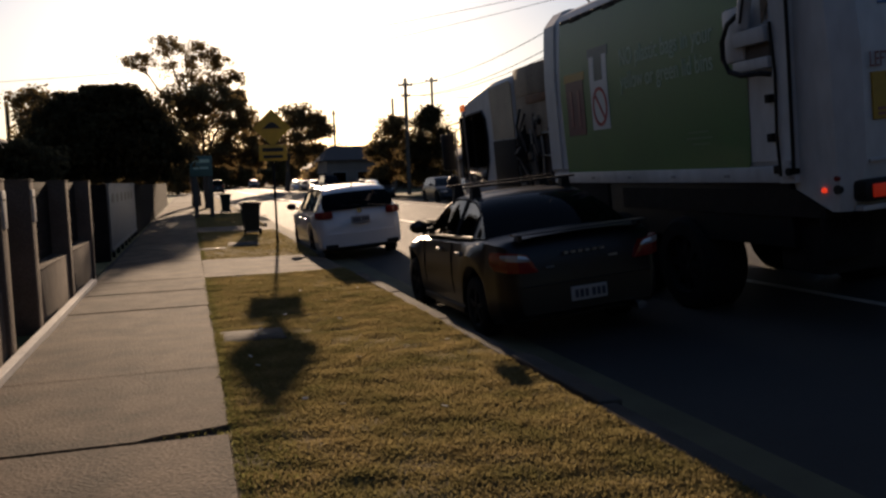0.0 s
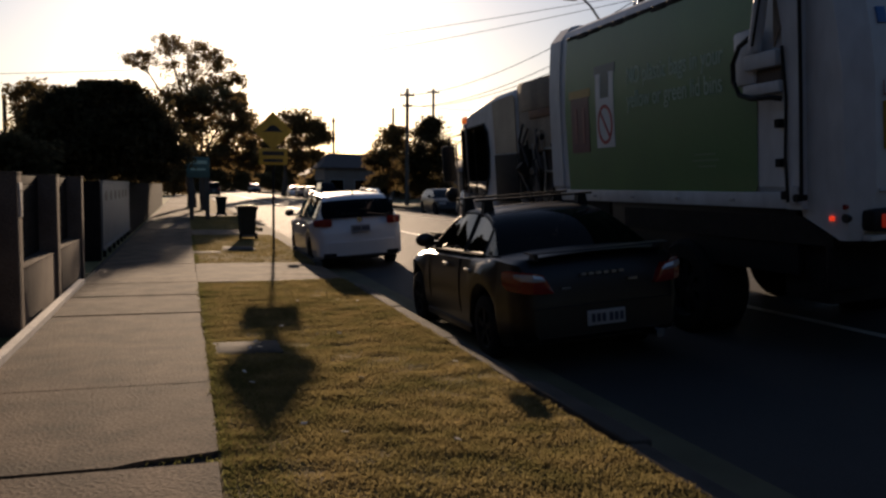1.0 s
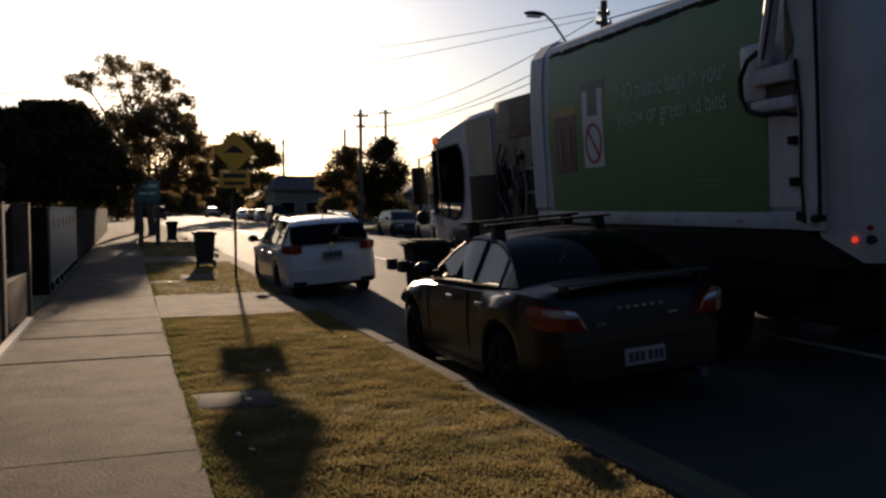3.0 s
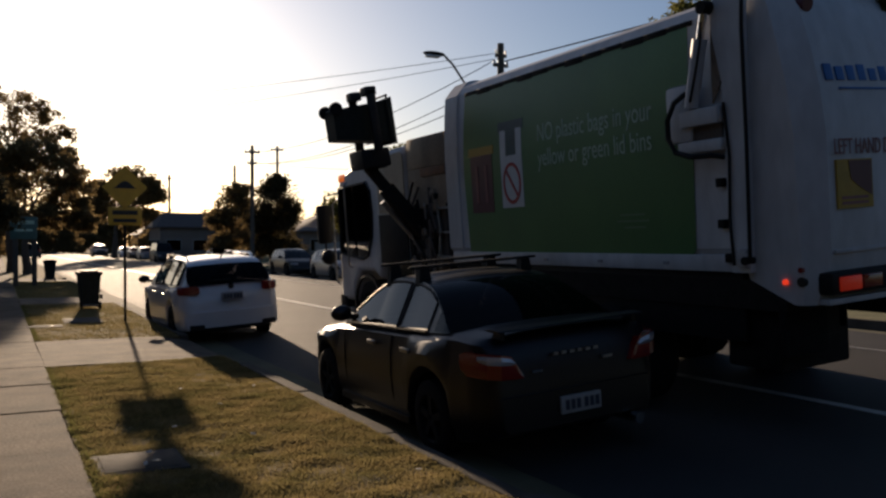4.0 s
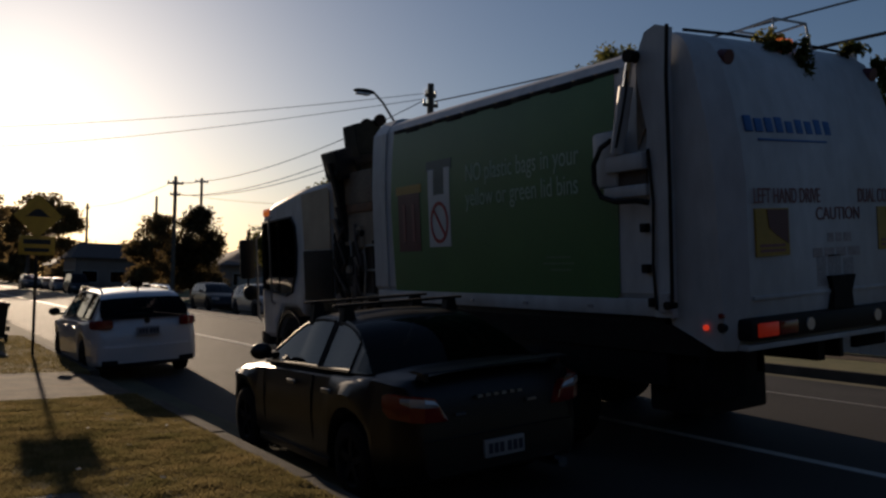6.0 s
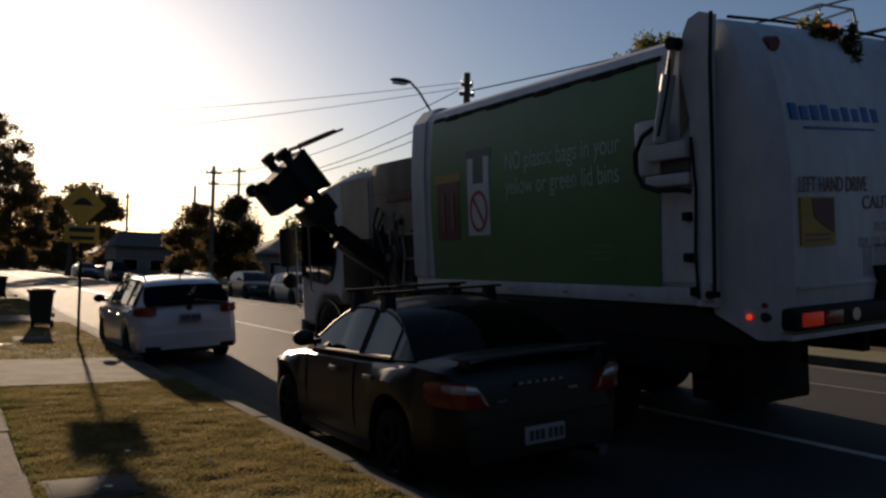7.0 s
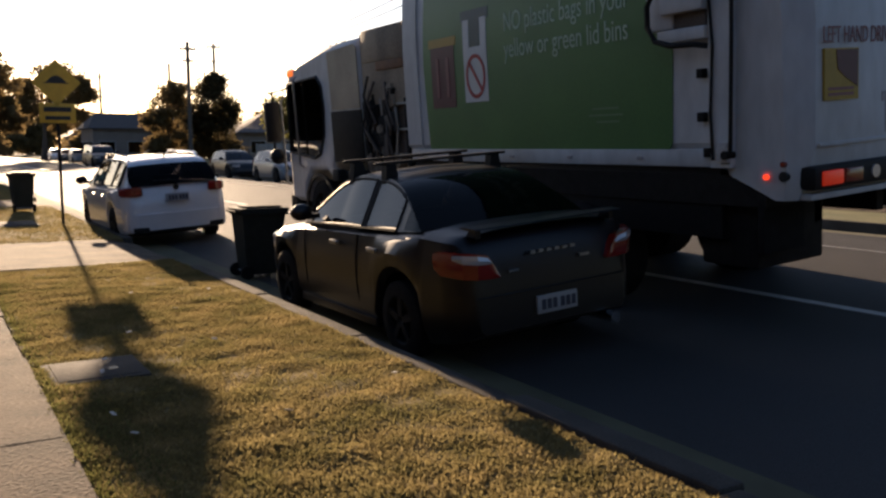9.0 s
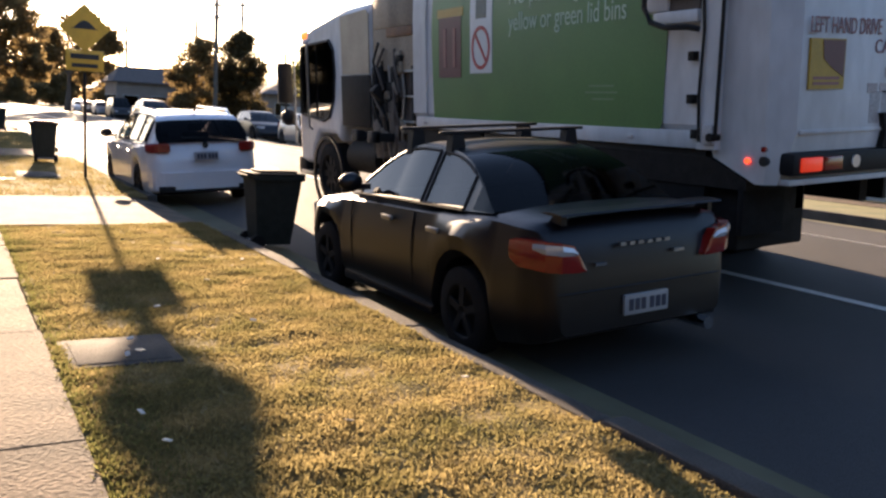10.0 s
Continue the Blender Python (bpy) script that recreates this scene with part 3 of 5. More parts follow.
for k in range(26):
    x = -22 + k * 3.4 + hedge_rng.uniform(-1, 1)
    y = 175 + hedge_rng.uniform(-12, 22) if 1 < x < 17 else 105 + hedge_rng.uniform(-12, 25)
    h = hedge_rng.uniform(2.2, 3.6)
    tree("hazy brown green tree at the far end of the street", (x, y, 0), h * 0.7, 0.2,
         [(0, 0, h, 2.0, 1.6, h * 0.55), (hedge_rng.uniform(-1.5, 1.5), 0, h * 1.35, 1.5, 1.4, h * 0.4), (hedge_rng.uniform(-1, 1), 0, h * 0.55, 2.2, 1.4, h * 0.5)], 1500, 0.24, LEAF_GUM, 40 + k, 22, 0.28)
for k in range(16):
    x = -14 + k * 4.2
    h = hedge_rng.uniform(3.6, 5.2)
    tree("tall hazy tree closing the end of the street", (x, 196 + hedge_rng.uniform(-8, 8), 0), h * 0.6, 0.3,
         [(0, 0, h, 3.0, 2.4, h * 0.5), (hedge_rng.uniform(-2, 2), 0, h * 1.3, 2.2, 2, h * 0.4), (hedge_rng.uniform(-1, 1), 0, h * 0.45, 3.2, 2, h * 0.45)], 1600, 0.34, LEAF_GUM, 160 + k, 24, 0.30)
for k, (x, y) in enumerate(((-4.5, 40), (-3.6, 46), (-2.8, 52), (-6.5, 36), (-8.5, 42), (-3.6, 26), (-6, 24))):
    tree("dark overgrown shrub behind the fence", (x, y, 0), 0.9, 0.1,
         [(0, 0, 1.5, 1.4, 1.3, 0.9), (0.4, 0, 2.1, 1.0, 1.0, 0.6), (-0.6, 0, 1.0, 1.2, 1.1, 0.8)], 2200, 0.09, LEAF_DARK, 70 + k, 24, 0.22, "shrub")


# unseen row added behind the viewpoint to hold back sky light
for k in range(9):
    x = -22 + k * 6.4
    tree("unseen added tree behind the viewpoint blocking sky light", (x, -17 + 2.5 * math.sin(k * 2.3), 0), 5.0, 0.35,
         [(0, 0, 9.0, 2.6, 2.2, 3.0), (1.6, 0, 6.0, 2.2, 2.0, 2.2), (-1.6, 0, 5.4, 2.2, 2.0, 2.2), (0, 0, 3.4, 2.6, 2.0, 1.6)], 2600, 0.22, LEAF_DARK, 120 + k, 36, 0.26)
# added out of view on the left, only to shade the near scene
for k in range(6):
    tree("unseen added shade tree behind the boundary wall", (-6.5 - (k % 2), -8 + k * 6.0, 0), 3.0, 0.25,
         [(0, 0, 6.0, 1.9, 2.2, 1.9), (0.5, 1.2, 4.2, 1.8, 1.9, 1.6), (-0.4, -1.3, 4.0, 1.8, 1.9, 1.6)], 2600, 0.18, LEAF_GUM, 140 + k, 30, 0.26)


# ---- houses ----
def house(label, x, y, w, d, h, ridge, wins=3, hip=0.42):
    t = thing("house", label, "house", pose(x, y, 0))
    part("wall", box(bm_new(), -w / 2, w / 2, 0, d, -0.2, h), WALL_M, t)
    bm = bm_new()
    e = 0.45
    v = [bm.verts.new(c) for c in ((-w / 2 - e, -e, h), (w / 2 + e, -e, h), (w / 2 + e, d + e, h), (-w / 2 - e, d + e, h), (-w / 2 + d * hip, d / 2, ridge), (w / 2 - d * hip, d / 2, ridge))]
    for f in ((0, 1, 5, 4), (1, 2, 5), (2, 3, 4, 5), (3, 0, 4), (3, 2, 1, 0)):
        bm.faces.new([v[k] for k in f])
    roof = part("roof", bm, ROOF_M, t)
    part("gutter", box(bm_new(), -w / 2 - e - 0.05, w / 2 + e + 0.05, -e - 0.1, -e + 0.02, h - 0.06, h + 0.06), ROOF_M, roof)
    part("chimney", box(bm_new(), w * 0.1, w * 0.1 + 0.7, d * 0.55, d * 0.55 + 0.5, h, ridge + 0.35), WALL_M, roof)
    for k in range(wins):
        cx = -w / 2 + (k + 0.5) * w / wins
        f = part("window", box(bm_new(), cx - 0.75, cx + 0.75, -0.06, 0.0, 0.9, 2.1), FENCE_W, t)
        part("pane", box(bm_new(), cx - 0.68, cx + 0.68, -0.075, -0.062, 0.97, 2.03), GLASS_DARK, f)
    for k in range(wins):
        cy = (k + 0.5) * d / wins
        f = part("window", box(bm_new(), -w / 2 - 0.06, -w / 2, cy - 0.7, cy + 0.7, 0.9, 2.1), FENCE_W, t)
        part("pane", box(bm_new(), -w / 2 - 0.075, -w / 2 - 0.062, cy - 0.63, cy + 0.63, 0.97, 2.03), GLASS_DARK, f)


house("low brick bungalow with a dark hipped roof across the road", 20.1, 93, 10.4, 7, 3.3, 4.9, 4, 0.12)
house("single storey house with a dark tiled roof", 30.5, 82, 9, 9, 2.8, 4.9)
house("house with a dark hipped roof behind the fence", 29, 40, 10, 11, 2.9, 5.2)
house("house across the road with a hipped tile roof", 29, 14, 10, 12, 2.9, 5.2)
house("dark bungalow behind the boundary wall", -9.5, 12, 11, 12, 2.7, 4.6)
house("dim weatherboard house behind the shrubs", -9.5, 34, 10, 10, 2.7, 4.4)
house("house at the far bend of the street", 24, 128, 12, 9, 3.0, 5.6)


# ---- poles, lamp, wires ----
def power_pole(x, y, h, arms):
    t = thing("power_pole", "weathered timber power pole with crossarms", "power pole", pose(x, y, 0), "power poles")
    part("pole", rod(bm_new(), (0, 0, -0.3), (0, 0, h), 0.17, 0.12, 12), POLE_M, t)
    for z, w in arms:
        a = part("crossarm", box(bm_new(), -w, w, -0.06, 0.06, z - 0.06, z + 0.06, 0.01), POLE_M, t)
        for s in (-0.9, -0.35, 0.35, 0.9):
            part("insulator", rod(bm_new(), (s * w, 0, z + 0.06), (s * w, 0, z + 0.2), 0.05, 0.035, 8), STEEL, a)
    return t


power_pole(16.8, 65.3, 8.7, ((8.2, 0.55), (7.4, 0.35)))
power_pole(16.9, 31.0, 8.9, ((8.45, 0.22), (8.1, 0.3)))
power_pole(23.6, 82, 10.7, ((10.35, 0.6),))
power_pole(17.5, 103, 9.4, ((8.9, 0.25),))
power_pole(21.1, 88, 9.3, ())
power_pole(17.2, -8, 9.6, ((9.2, 0.5),))
power_pole(-9.9, 62, 7.0, ())
lamp = thing("street_lamp", "grey street lamp on a slanting bracket arm", "street lamp", pose(13.75, 30.2, 8.05))
part("arm", tube(bm_new(), [(0.35, 0, 0.02), (0.8, 0.15, -0.25), (3.1, 0.8, -2.6)], 0.04), STEEL, lamp)
bm = bm_new()
bmesh.ops.create_uvsphere(bm, u_segments=14, v_segments=8, radius=1, matrix=Matrix.Diagonal((0.42, 0.17, 0.09, 1)))
head = part("head", bm, DARKSTEEL, lamp)
part("diffuser", box(bm_new(), -0.3, 0.2, -0.11, 0.11, -0.13, -0.05, 0.03), CLEAR_LENS, head)


def wire(a, b, sag, r=0.018):
    a, b = Vector(a), Vector(b)
    pts = [a.lerp(b, k / 24) - Vector((0, 0, sag * 4 * (k / 24) * (1 - k / 24))) for k in range(25)]
    tagged(part("overhead_wire", tube(bm_new(), pts, r, 5), WIRE_M), "thin black overhead cable strung between poles", "cable", "overhead cables")


wire((16.7, 31, 8.3), (16.5, 65.3, 8.25), 0.88)
wire((16.7, 31, 7.55), (16.5, 65.3, 7.4), 0.9)
wire((17.1, 31, 7.3), (17.1, 65.3, 7.4), 0.8)
wire((17.0, 31, 8.25), (17.6, -8, 8.1), 0.55, 0.024)
wire((17.0, 31, 7.4), (17.4, -8, 6.9), 0.4, 0.022)
wire((16.8, 31, 7.3), (17.0, -8, 6.75), 0.4, 0.022)
wire((16.6, 31, 8.5), (-2, 62, 9.5), 0.4, 0.012)
wire((16.6, 31, 8.3), (-1, 66, 8.9), 0.5, 0.012)
wire((16.8, 65.3, 8.3), (23.6, 82, 10.5), 0.2)
wire((16.8, 65.3, 8.4), (17.5, 103, 9.1), 0.5)
wire((-30, 60, 7.2), (3, 60.5, 9.1), 0.35)
wire((16.8, 65.3, 7.5), (26, 48, 6.2), 0.4, 0.012)


# ---- street sign, board, pit lids ----
sign = thing("speed_hump_sign", "yellow diamond hump warning sign on a thin steel pole", "road sign", pose(2.74, 22.2, 0))
part("pole", rod(bm_new(), (0, 0.02, -0.2), (0, 0.02, 3.0), 0.028, seg=12), DARKSTEEL, sign)
R = 0.435
dia = part("diamond_plate", prism(bm_new(), [(0, 2.68 - R), (R, 2.68), (0, 2.68 + R), (-R, 2.68)], "y", -0.02, -0.012), SIGN_YELLOW, sign)
part("hump_symbol", prism(bm_new(), [(-0.24, 2.66)] + [(-0.18 + 0.36 * k / 8, 2.68 + 0.13 * math.sin(math.pi * k / 8) ** 1.0) for k in range(9)] + [(0.24, 2.66)], "y", -0.025, -0.0205), INK_BLACK, dia)
low = part("lower_plate", box(bm_new(), -0.32, 0.32, -0.02, -0.012, 1.92, 2.29, 0.003), SIGN_YELLOW, sign)
part("bar", box(bm_new(), -0.24, 0.24, -0.025, -0.0205, 2.13, 2.22), INK_BLACK, low)
part("bar", box(bm_new(), -0.22, 0.22, -0.025, -0.0205, 1.98, 2.05), INK_BLACK, low)
for z in (2.1, 2.45, 2.85):
    part("clamp", box(bm_new(), -0.05, 0.05, -0.012, 0.055, z - 0.02, z + 0.02), STEEL, sign)

board = thing("sale_board", "green board on two dark timber posts beside the footpath", "sign board", pose(1.35, 40, 0))
for x in (-0.28, 0.36):
    part("post", box(bm_new(), x - 0.09, x + 0.09, 0, 0.12, -0.2, 1.9), POLE_M, board)
bp = part("panel", box(bm_new(), -0.47, 0.47, -0.04, 0.0, 1.75, 2.6, 0.008), SIGN_GREEN, board)
part("bar", box(bm_new(), -0.36, 0.36, -0.048, -0.042, 2.32, 2.46), DECAL_PALE, bp)
part("bar", box(bm_new(), -0.30, 0.30, -0.048, -0.042, 2.05, 2.14), DECAL_PALE, bp)


def pit(x, y, w, d, label):
    t = thing("pit_lid", label, "pit lid", pose(x, y, 0))
    part("frame", box(bm_new(), -w / 2 - 0.05, w / 2 + 0.05, -d / 2 - 0.05, d / 2 + 0.05, -0.1, -0.004, 0.004), KERB_M, t)
    lid = part("lid", box(bm_new(), -w / 2, w / 2, -d / 2, d / 2, -0.05, 0.001, 0.004), KERB_M, t)
    part("lifting_hole", rod(bm_new(), (w * 0.22, -d * 0.1, -0.01), (w * 0.22, -d * 0.1, 0.004), 0.03, seg=12), INK_BLACK, lid)


pit(1.34, 10.27, 0.50, 0.50, "concrete service pit lid sunk in the grass")
pit(1.98, 22.8, 0.62, 1.2, "concrete service pit lid with a pale frame")
pit(1.25, 21.7, 0.52, 0.5, "small concrete pit lid by the footpath edge")
rl = random.Random(9)
for k in range(14):
    x, y = rl.uniform(1.2, 3.1), rl.uniform(5.5, 14)
    bm = box(bm_new(), -0.02, 0.02, -0.013, 0.013, 0, 0.006, 0.002)
    ob = tagged(part("leaf_litter", bm, LITTER), "pale scrap of dead leaf lying on the grass", "leaf", "litter on the grass")
    ob.matrix_basis = pose(x, y, 0.02, rl.uniform(-20, 20), rl.uniform(-20, 20), rl.uniform(0, 180))


# ---- cars ----
def wheel(parent, x, y, r, w, mat=ALLOY, spokes=5):
    side = 1 if x > 0 else -1
    bm = lathe(bm_new(), [(-w / 2, r * 0.62), (-w / 2, r * 0.9), (-w / 2 * 0.8, r), (w / 2 * 0.8, r), (w / 2, r * 0.9), (w / 2, r * 0.62)])
    t = part("wheel", bm, RUBBER, parent)
    t.matrix_basis = pose(x, y, r)
    bm = lathe(bm_new(), [(side * w * 0.48, r * 0.64), (side * w * 0.40, r * 0.58), (side * w * 0.1, r * 0.56)])
    o = side * w * 0.36
    lathe(bm, [(o, 0.001), (o + side * 0.02, r * 0.14), (o, r * 0.17)], seg=14)
    for k in range(spokes):
        m = Matrix.Rotation(k * 2 * math.pi / spokes, 4, "X")
        box(bm, min(o, o + side * 0.02), max(o, o + side * 0.02), -r * 0.09, r * 0.09, r * 0.12, r * 0.6, 0.0, m)
    part("rim", bm, mat, t)
    bm = lathe(bm_new(), [(o - side * 0.05, 0.001), (o - side * 0.05, r * 0.6)])
    part("hub_disc", bm, BLACKP, t)
    return t


def wrapped_lens(side, L, stations):
    """A lens that follows the corner of the body: (x, distance from the tail, bottom, top) from the inside out."""
    bm = bm_new()
    rings = []
    for x, q, lo, hi in stations:
        n = Vector((0.25 + max(0.0, q) * 3, -1.0 + max(0.0, q) * 3.4, 0)).normalized()
        a, b = Vector((x, q, 0)) + n * 0.014, Vector((x, q, 0)) - n * 0.05
        mid = (lo + hi) / 2
        ring = [(b, lo), (a, lo), (a + n * 0.008, mid), (a, hi), (b, hi)]
        rings.append([bm.verts.new((side * p.x, p.y - L / 2, z)) for p, z in ring])
    for p, q in zip(rings[:-1], rings[1:]):
        for k in range(5):
            bm.faces.new((p[k], p[(k + 1) % 5], q[(k + 1) % 5], q[k]))
    bm.faces.new(rings[0])
    bm.faces.new(rings[-1][::-1])
    bmesh.ops.recalc_face_normals(bm, faces=bm.faces)
    return bm


def car(name, label, spec, paint, at, group="", detail=True):
    L, W, H, belt = spec["L"], spec["W"], spec["H"], spec["belt"]
    t = thing(name, label, "car", at, group)
    axles, r = spec["axles"], spec["r"]
    deck, roof = spec["deck"], spec["roof"]
    plan = [(0, 0.80), (0.06, 0.89), (0.25, 0.96), (0.7, 1.0), (L - 0.9, 1.0), (L - 0.35, 0.9), (L - 0.1, 0.78), (L, 0.66)]
    step = 0.05 if detail else 0.1
    ss = sorted({round(k * step, 3) for k in range(int(L / step) + 1)} | {0.02, round(L, 3), round(L - 0.03, 3)})

    def low(s):
        z = interp([(0, 0.33), (0.12, 0.27), (0.5, 0.2), (L - 0.4, 0.2), (L - 0.05, 0.26), (L, 0.36)], s)
        for a in axles:
            d = abs(s - a)
            if d < r + 0.06:
                z = max(z, 0.02 + r + math.sqrt((r + 0.06) ** 2 - d * d) * 0.98)
        return z

    def width(s):
        return interp(plan, s) * W / 2

    bm = bm_new()
    rings = []
    for s in ss:
        w, zb, zd = width(s), low(s), flowing(deck, s)
        zb = min(zb, zd - 0.12)
        h = zd - zb
        swell = spec.get("blister", 0) * max(math.exp(-((s - a) / 0.33) ** 2) for a in axles)
        half = [(w * 0.93, zb), (w * 0.985 + swell * 0.6, zb + 0.16 * h), (w + swell, zb + 0.48 * h), (w * 0.985, zb + 0.74 * h), (w * 0.95, zd - 0.05), (w * 0.89, zd - 0.012), (w * 0.5, zd + 0.012), (0, zd + 0.018)]
        ring = [(x, z) for x, z in half] + [(-x, z) for x, z in half[-2::-1]]
        rings.append([bm.verts.new((x, s - L / 2, z)) for x, z in ring])
    for p, q in zip(rings[:-1], rings[1:]):
        for k in range(len(p) - 1):
            bm.faces.new((p[k], p[k + 1], q[k + 1], q[k]))
        bm.faces.new((p[-1], p[0], q[0], q[-1]))
    bm.faces.new(rings[0])
    bm.faces.new(rings[-1][::-1])
    bmesh.ops.recalc_face_normals(bm, faces=bm.faces)
    part("body", bm, paint, t, "", 35)
    # greenhouse, sorted into panes and painted panels
    s0, s1 = roof[0][0], roof[-1][0]
    gs = sorted({round(s0 + (s1 - s0) * k / 60, 3) for k in range(61)} | {round(v, 3) for w in spec["side"] for v in w} | {round(spec["rear"], 3), round(spec["front"], 3)})
    pts = []
    for s in gs:
        zd, zt = flowing(deck, s) - 0.01, flowing(roof, s, 0.16)
        zt = max(zt, zd + 0.004)
        wb = width(s) * 0.915
        f = min(1.0, (zt - zd) / (H - belt))
        wr = wb - (wb - W / 2 * 0.66) * f
        half = [(wb, zd), (wb + (wr - wb) * 0.06, zd + (zt - zd) * 0.06), (wb + (wr - wb) * 0.93, zd + (zt - zd) * 0.90), (wr, zt - 0.016 * f), (wr * 0.72, zt + 0.004), (0, zt + 0.016 * f)]
        pts.append((half, [(-x, z) for x, z in half]))
    for u, v in spec["side"] if detail else ():
        ids = [k for k, q in enumerate(gs) if u <= q <= v and pts[k][0][2][1] - pts[k][0][1][1] > 0.03]
        for side in (0, 1):
            loop = [(pts[k][side][1][0], gs[k] - L / 2, pts[k][side][1][1]) for k in ids] + [(pts[k][side][2][0], gs[k] - L / 2, pts[k][side][2][1]) for k in ids[::-1]]
            part("window_seal", tube(bm_new(), loop + loop[:1], 0.013, 6), BLACKP, t)
    groups = {}
    for (a, pa), (b, pb) in zip(zip(gs[:-1], pts[:-1]), zip(gs[1:], pts[1:])):
        m = (a + b) / 2
        for side in (0, 1):
            for k in range(5):
                if k == 1 and any(u <= m <= v for u, v in spec["side"]) and pa[0][2][1] - pa[0][1][1] > 0.03:
                    key = ("side_window", side, [u <= m <= v for u, v in spec["side"]].index(True))
                elif (k >= 3 and m < spec["rear"]) or (spec.get("wrap") and ((k == 2 and m < 1.04) or (k == 1 and m < 0.86))):
                    key = ("rear_window",)
                elif k >= 3 and m > spec["front"]:
                    key = ("windscreen",)
                else:
                    key = ("roof_shell",)
                quad = [(pa[side][k], a), (pa[side][k + 1], a), (pb[side][k + 1], b), (pb[side][k], b)]
                groups.setdefault(key, []).append([(x, s - L / 2, z) for (x, z), s in quad])
    for key, quads in groups.items():
        bm = bm_new()
        for q in quads:
            bm.faces.new([bm.verts.new(c) for c in q])
        bmesh.ops.remove_doubles(bm, verts=bm.verts, dist=0.0005)
        bmesh.ops.recalc_face_normals(bm, faces=bm.faces)
        part(key[0], bm, paint if key[0] == "roof_shell" else GLASS_DARK if key[0] == "rear_window" else GLASS, t, "", 40)
    for a in axles:
        for x in (-1, 1):
            wheel(t, x * (W / 2 - 0.115), a - L / 2, r, 0.2)
    zt, hh = spec["tail_z"], spec["tail_h"]
    for side in (-1, 1):
        if spec.get("wrap"):
            lens = part("tail_lamp", wrapped_lens(side, L, [(0.50, -0.005, 0.735, 0.75), (0.555, -0.007, 0.735, 0.84), (0.60, -0.008, 0.737, 0.905), (0.69, -0.006, 0.742, 0.925), (0.775, 0.05, 0.75, 0.938), (0.838, 0.23, 0.765, 0.945), (0.848, 0.30, 0.81, 0.925)]), RED_LENS, t, "red tail lamp", 30)
            part("clear_lens", wrapped_lens(side, L, [(0.575, -0.015, 0.845, 0.86), (0.61, -0.016, 0.845, 0.893), (0.69, -0.014, 0.85, 0.912), (0.778, 0.042, 0.862, 0.922), (0.81, 0.12, 0.885, 0.92)]), CLEAR_LENS, lens, "", 30)
            continue
        o = [(side * W / 2 * u, v - L / 2) for u, v in ((0.60, -0.010), (0.78, -0.010), (0.88, 0.045), (0.95, 0.17), (0.975, 0.27), (0.93, 0.28), (0.84, 0.10), (0.60, 0.05))]
        bm = prism(bm_new(), o, "z", zt - hh / 2, zt + hh / 2)
        bmesh.ops.bevel(bm, geom=list(bm.edges), offset=0.02, segments=3, affect="EDGES")
        part("tail_lamp", bm, RED_LENS, t, "red tail lamp", 30)
    for side in (-1, 1):
        bm = bm_new()
        bmesh.ops.create_uvsphere(bm, u_segments=12, v_segments=8, radius=1, matrix=pose(side * (W / 2 + 0.09), spec["mirror"] - L / 2, belt + 0.09) @ Matrix.Diagonal((0.11, 0.07, 0.08, 1)))
        box(bm, min(side * (W / 2 - 0.08), side * (W / 2 + 0.05)), max(side * (W / 2 - 0.08), side * (W / 2 + 0.05)), spec["mirror"] - L / 2 - 0.03, spec["mirror"] - L / 2 + 0.03, belt + 0.02, belt + 0.07)
        part("wing_mirror", bm, paint if paint is not PAINT_WHITE else BLACKP, t)
        o3 = [(side * W / 2 * u, v + L / 2) for u, v in ((0.5, 0.0), (0.7, -0.05), (0.86, -0.28), (0.82, -0.3), (0.5, -0.1))]
        part("head_lamp", prism(bm_new(), o3, "z", 0.62, 0.74), CLEAR_LENS, t)
        for a, b in spec["doors"]:
            part("door_handle", box(bm_new(), *sorted((side * (W / 2 - 0.01), side * (W / 2 + 0.025))), a - L / 2, b - L / 2, belt - 0.17, belt - 0.13, 0.01), STEEL if spec.get("clear") else paint, t)
        part("sill", box(bm_new(), *sorted((side * (W / 2 - 0.07), side * (W / 2 - 0.012))), axles[0] + r + 0.1 - L / 2, axles[1] - r - 0.1 - L / 2, 0.19, 0.26, 0.012), paint if spec.get("clear") else BLACKP, t)
    back = L / 2 + 0.05
    if spec.get("wrap"):
        back = L / 2 - 0.002
        part("bumper_gap", tube(bm_new(), [(-0.70, 0.02 - L / 2, 0.60), (-0.66, -0.002 - L / 2, 0.60), (0.66, -0.002 - L / 2, 0.60), (0.70, 0.02 - L / 2, 0.60)], 0.006, 5), INK_BLACK, t)
    else:
        o = [(-W / 2 * u, v - L / 2) for u, v in ((0.95, 0.30), (0.90, 0.06), (0.72, -0.035), (0.3, -0.06))]
        bm = prism(bm_new(), o + [(-x, y) for x, y in o[::-1]] + [(0.6, 0.35 - L / 2), (-0.6, 0.35 - L / 2)], "z", 0.27, 0.60)
        bmesh.ops.bevel(bm, geom=list(bm.edges), offset=0.03, segments=3, affect="EDGES")
        part("bumper", bm, paint, t)
    part("under_tray", box(bm_new(), -W / 2 * 0.8, W / 2 * 0.8, -L / 2 + 0.45, L / 2 - 0.3, 0.18, 0.3), BLACKP, t)
    pz = spec["plate_z"]
    plate = part("number_plate", box(bm_new(), -0.186, 0.186, -back - 0.025, -back + 0.03, pz - 0.067, pz + 0.067, 0.004), PLATE_M, t, "white number plate")
    for k in range(6):
        x = -0.15 + k * 0.052 + (0.02 if k > 2 else 0)
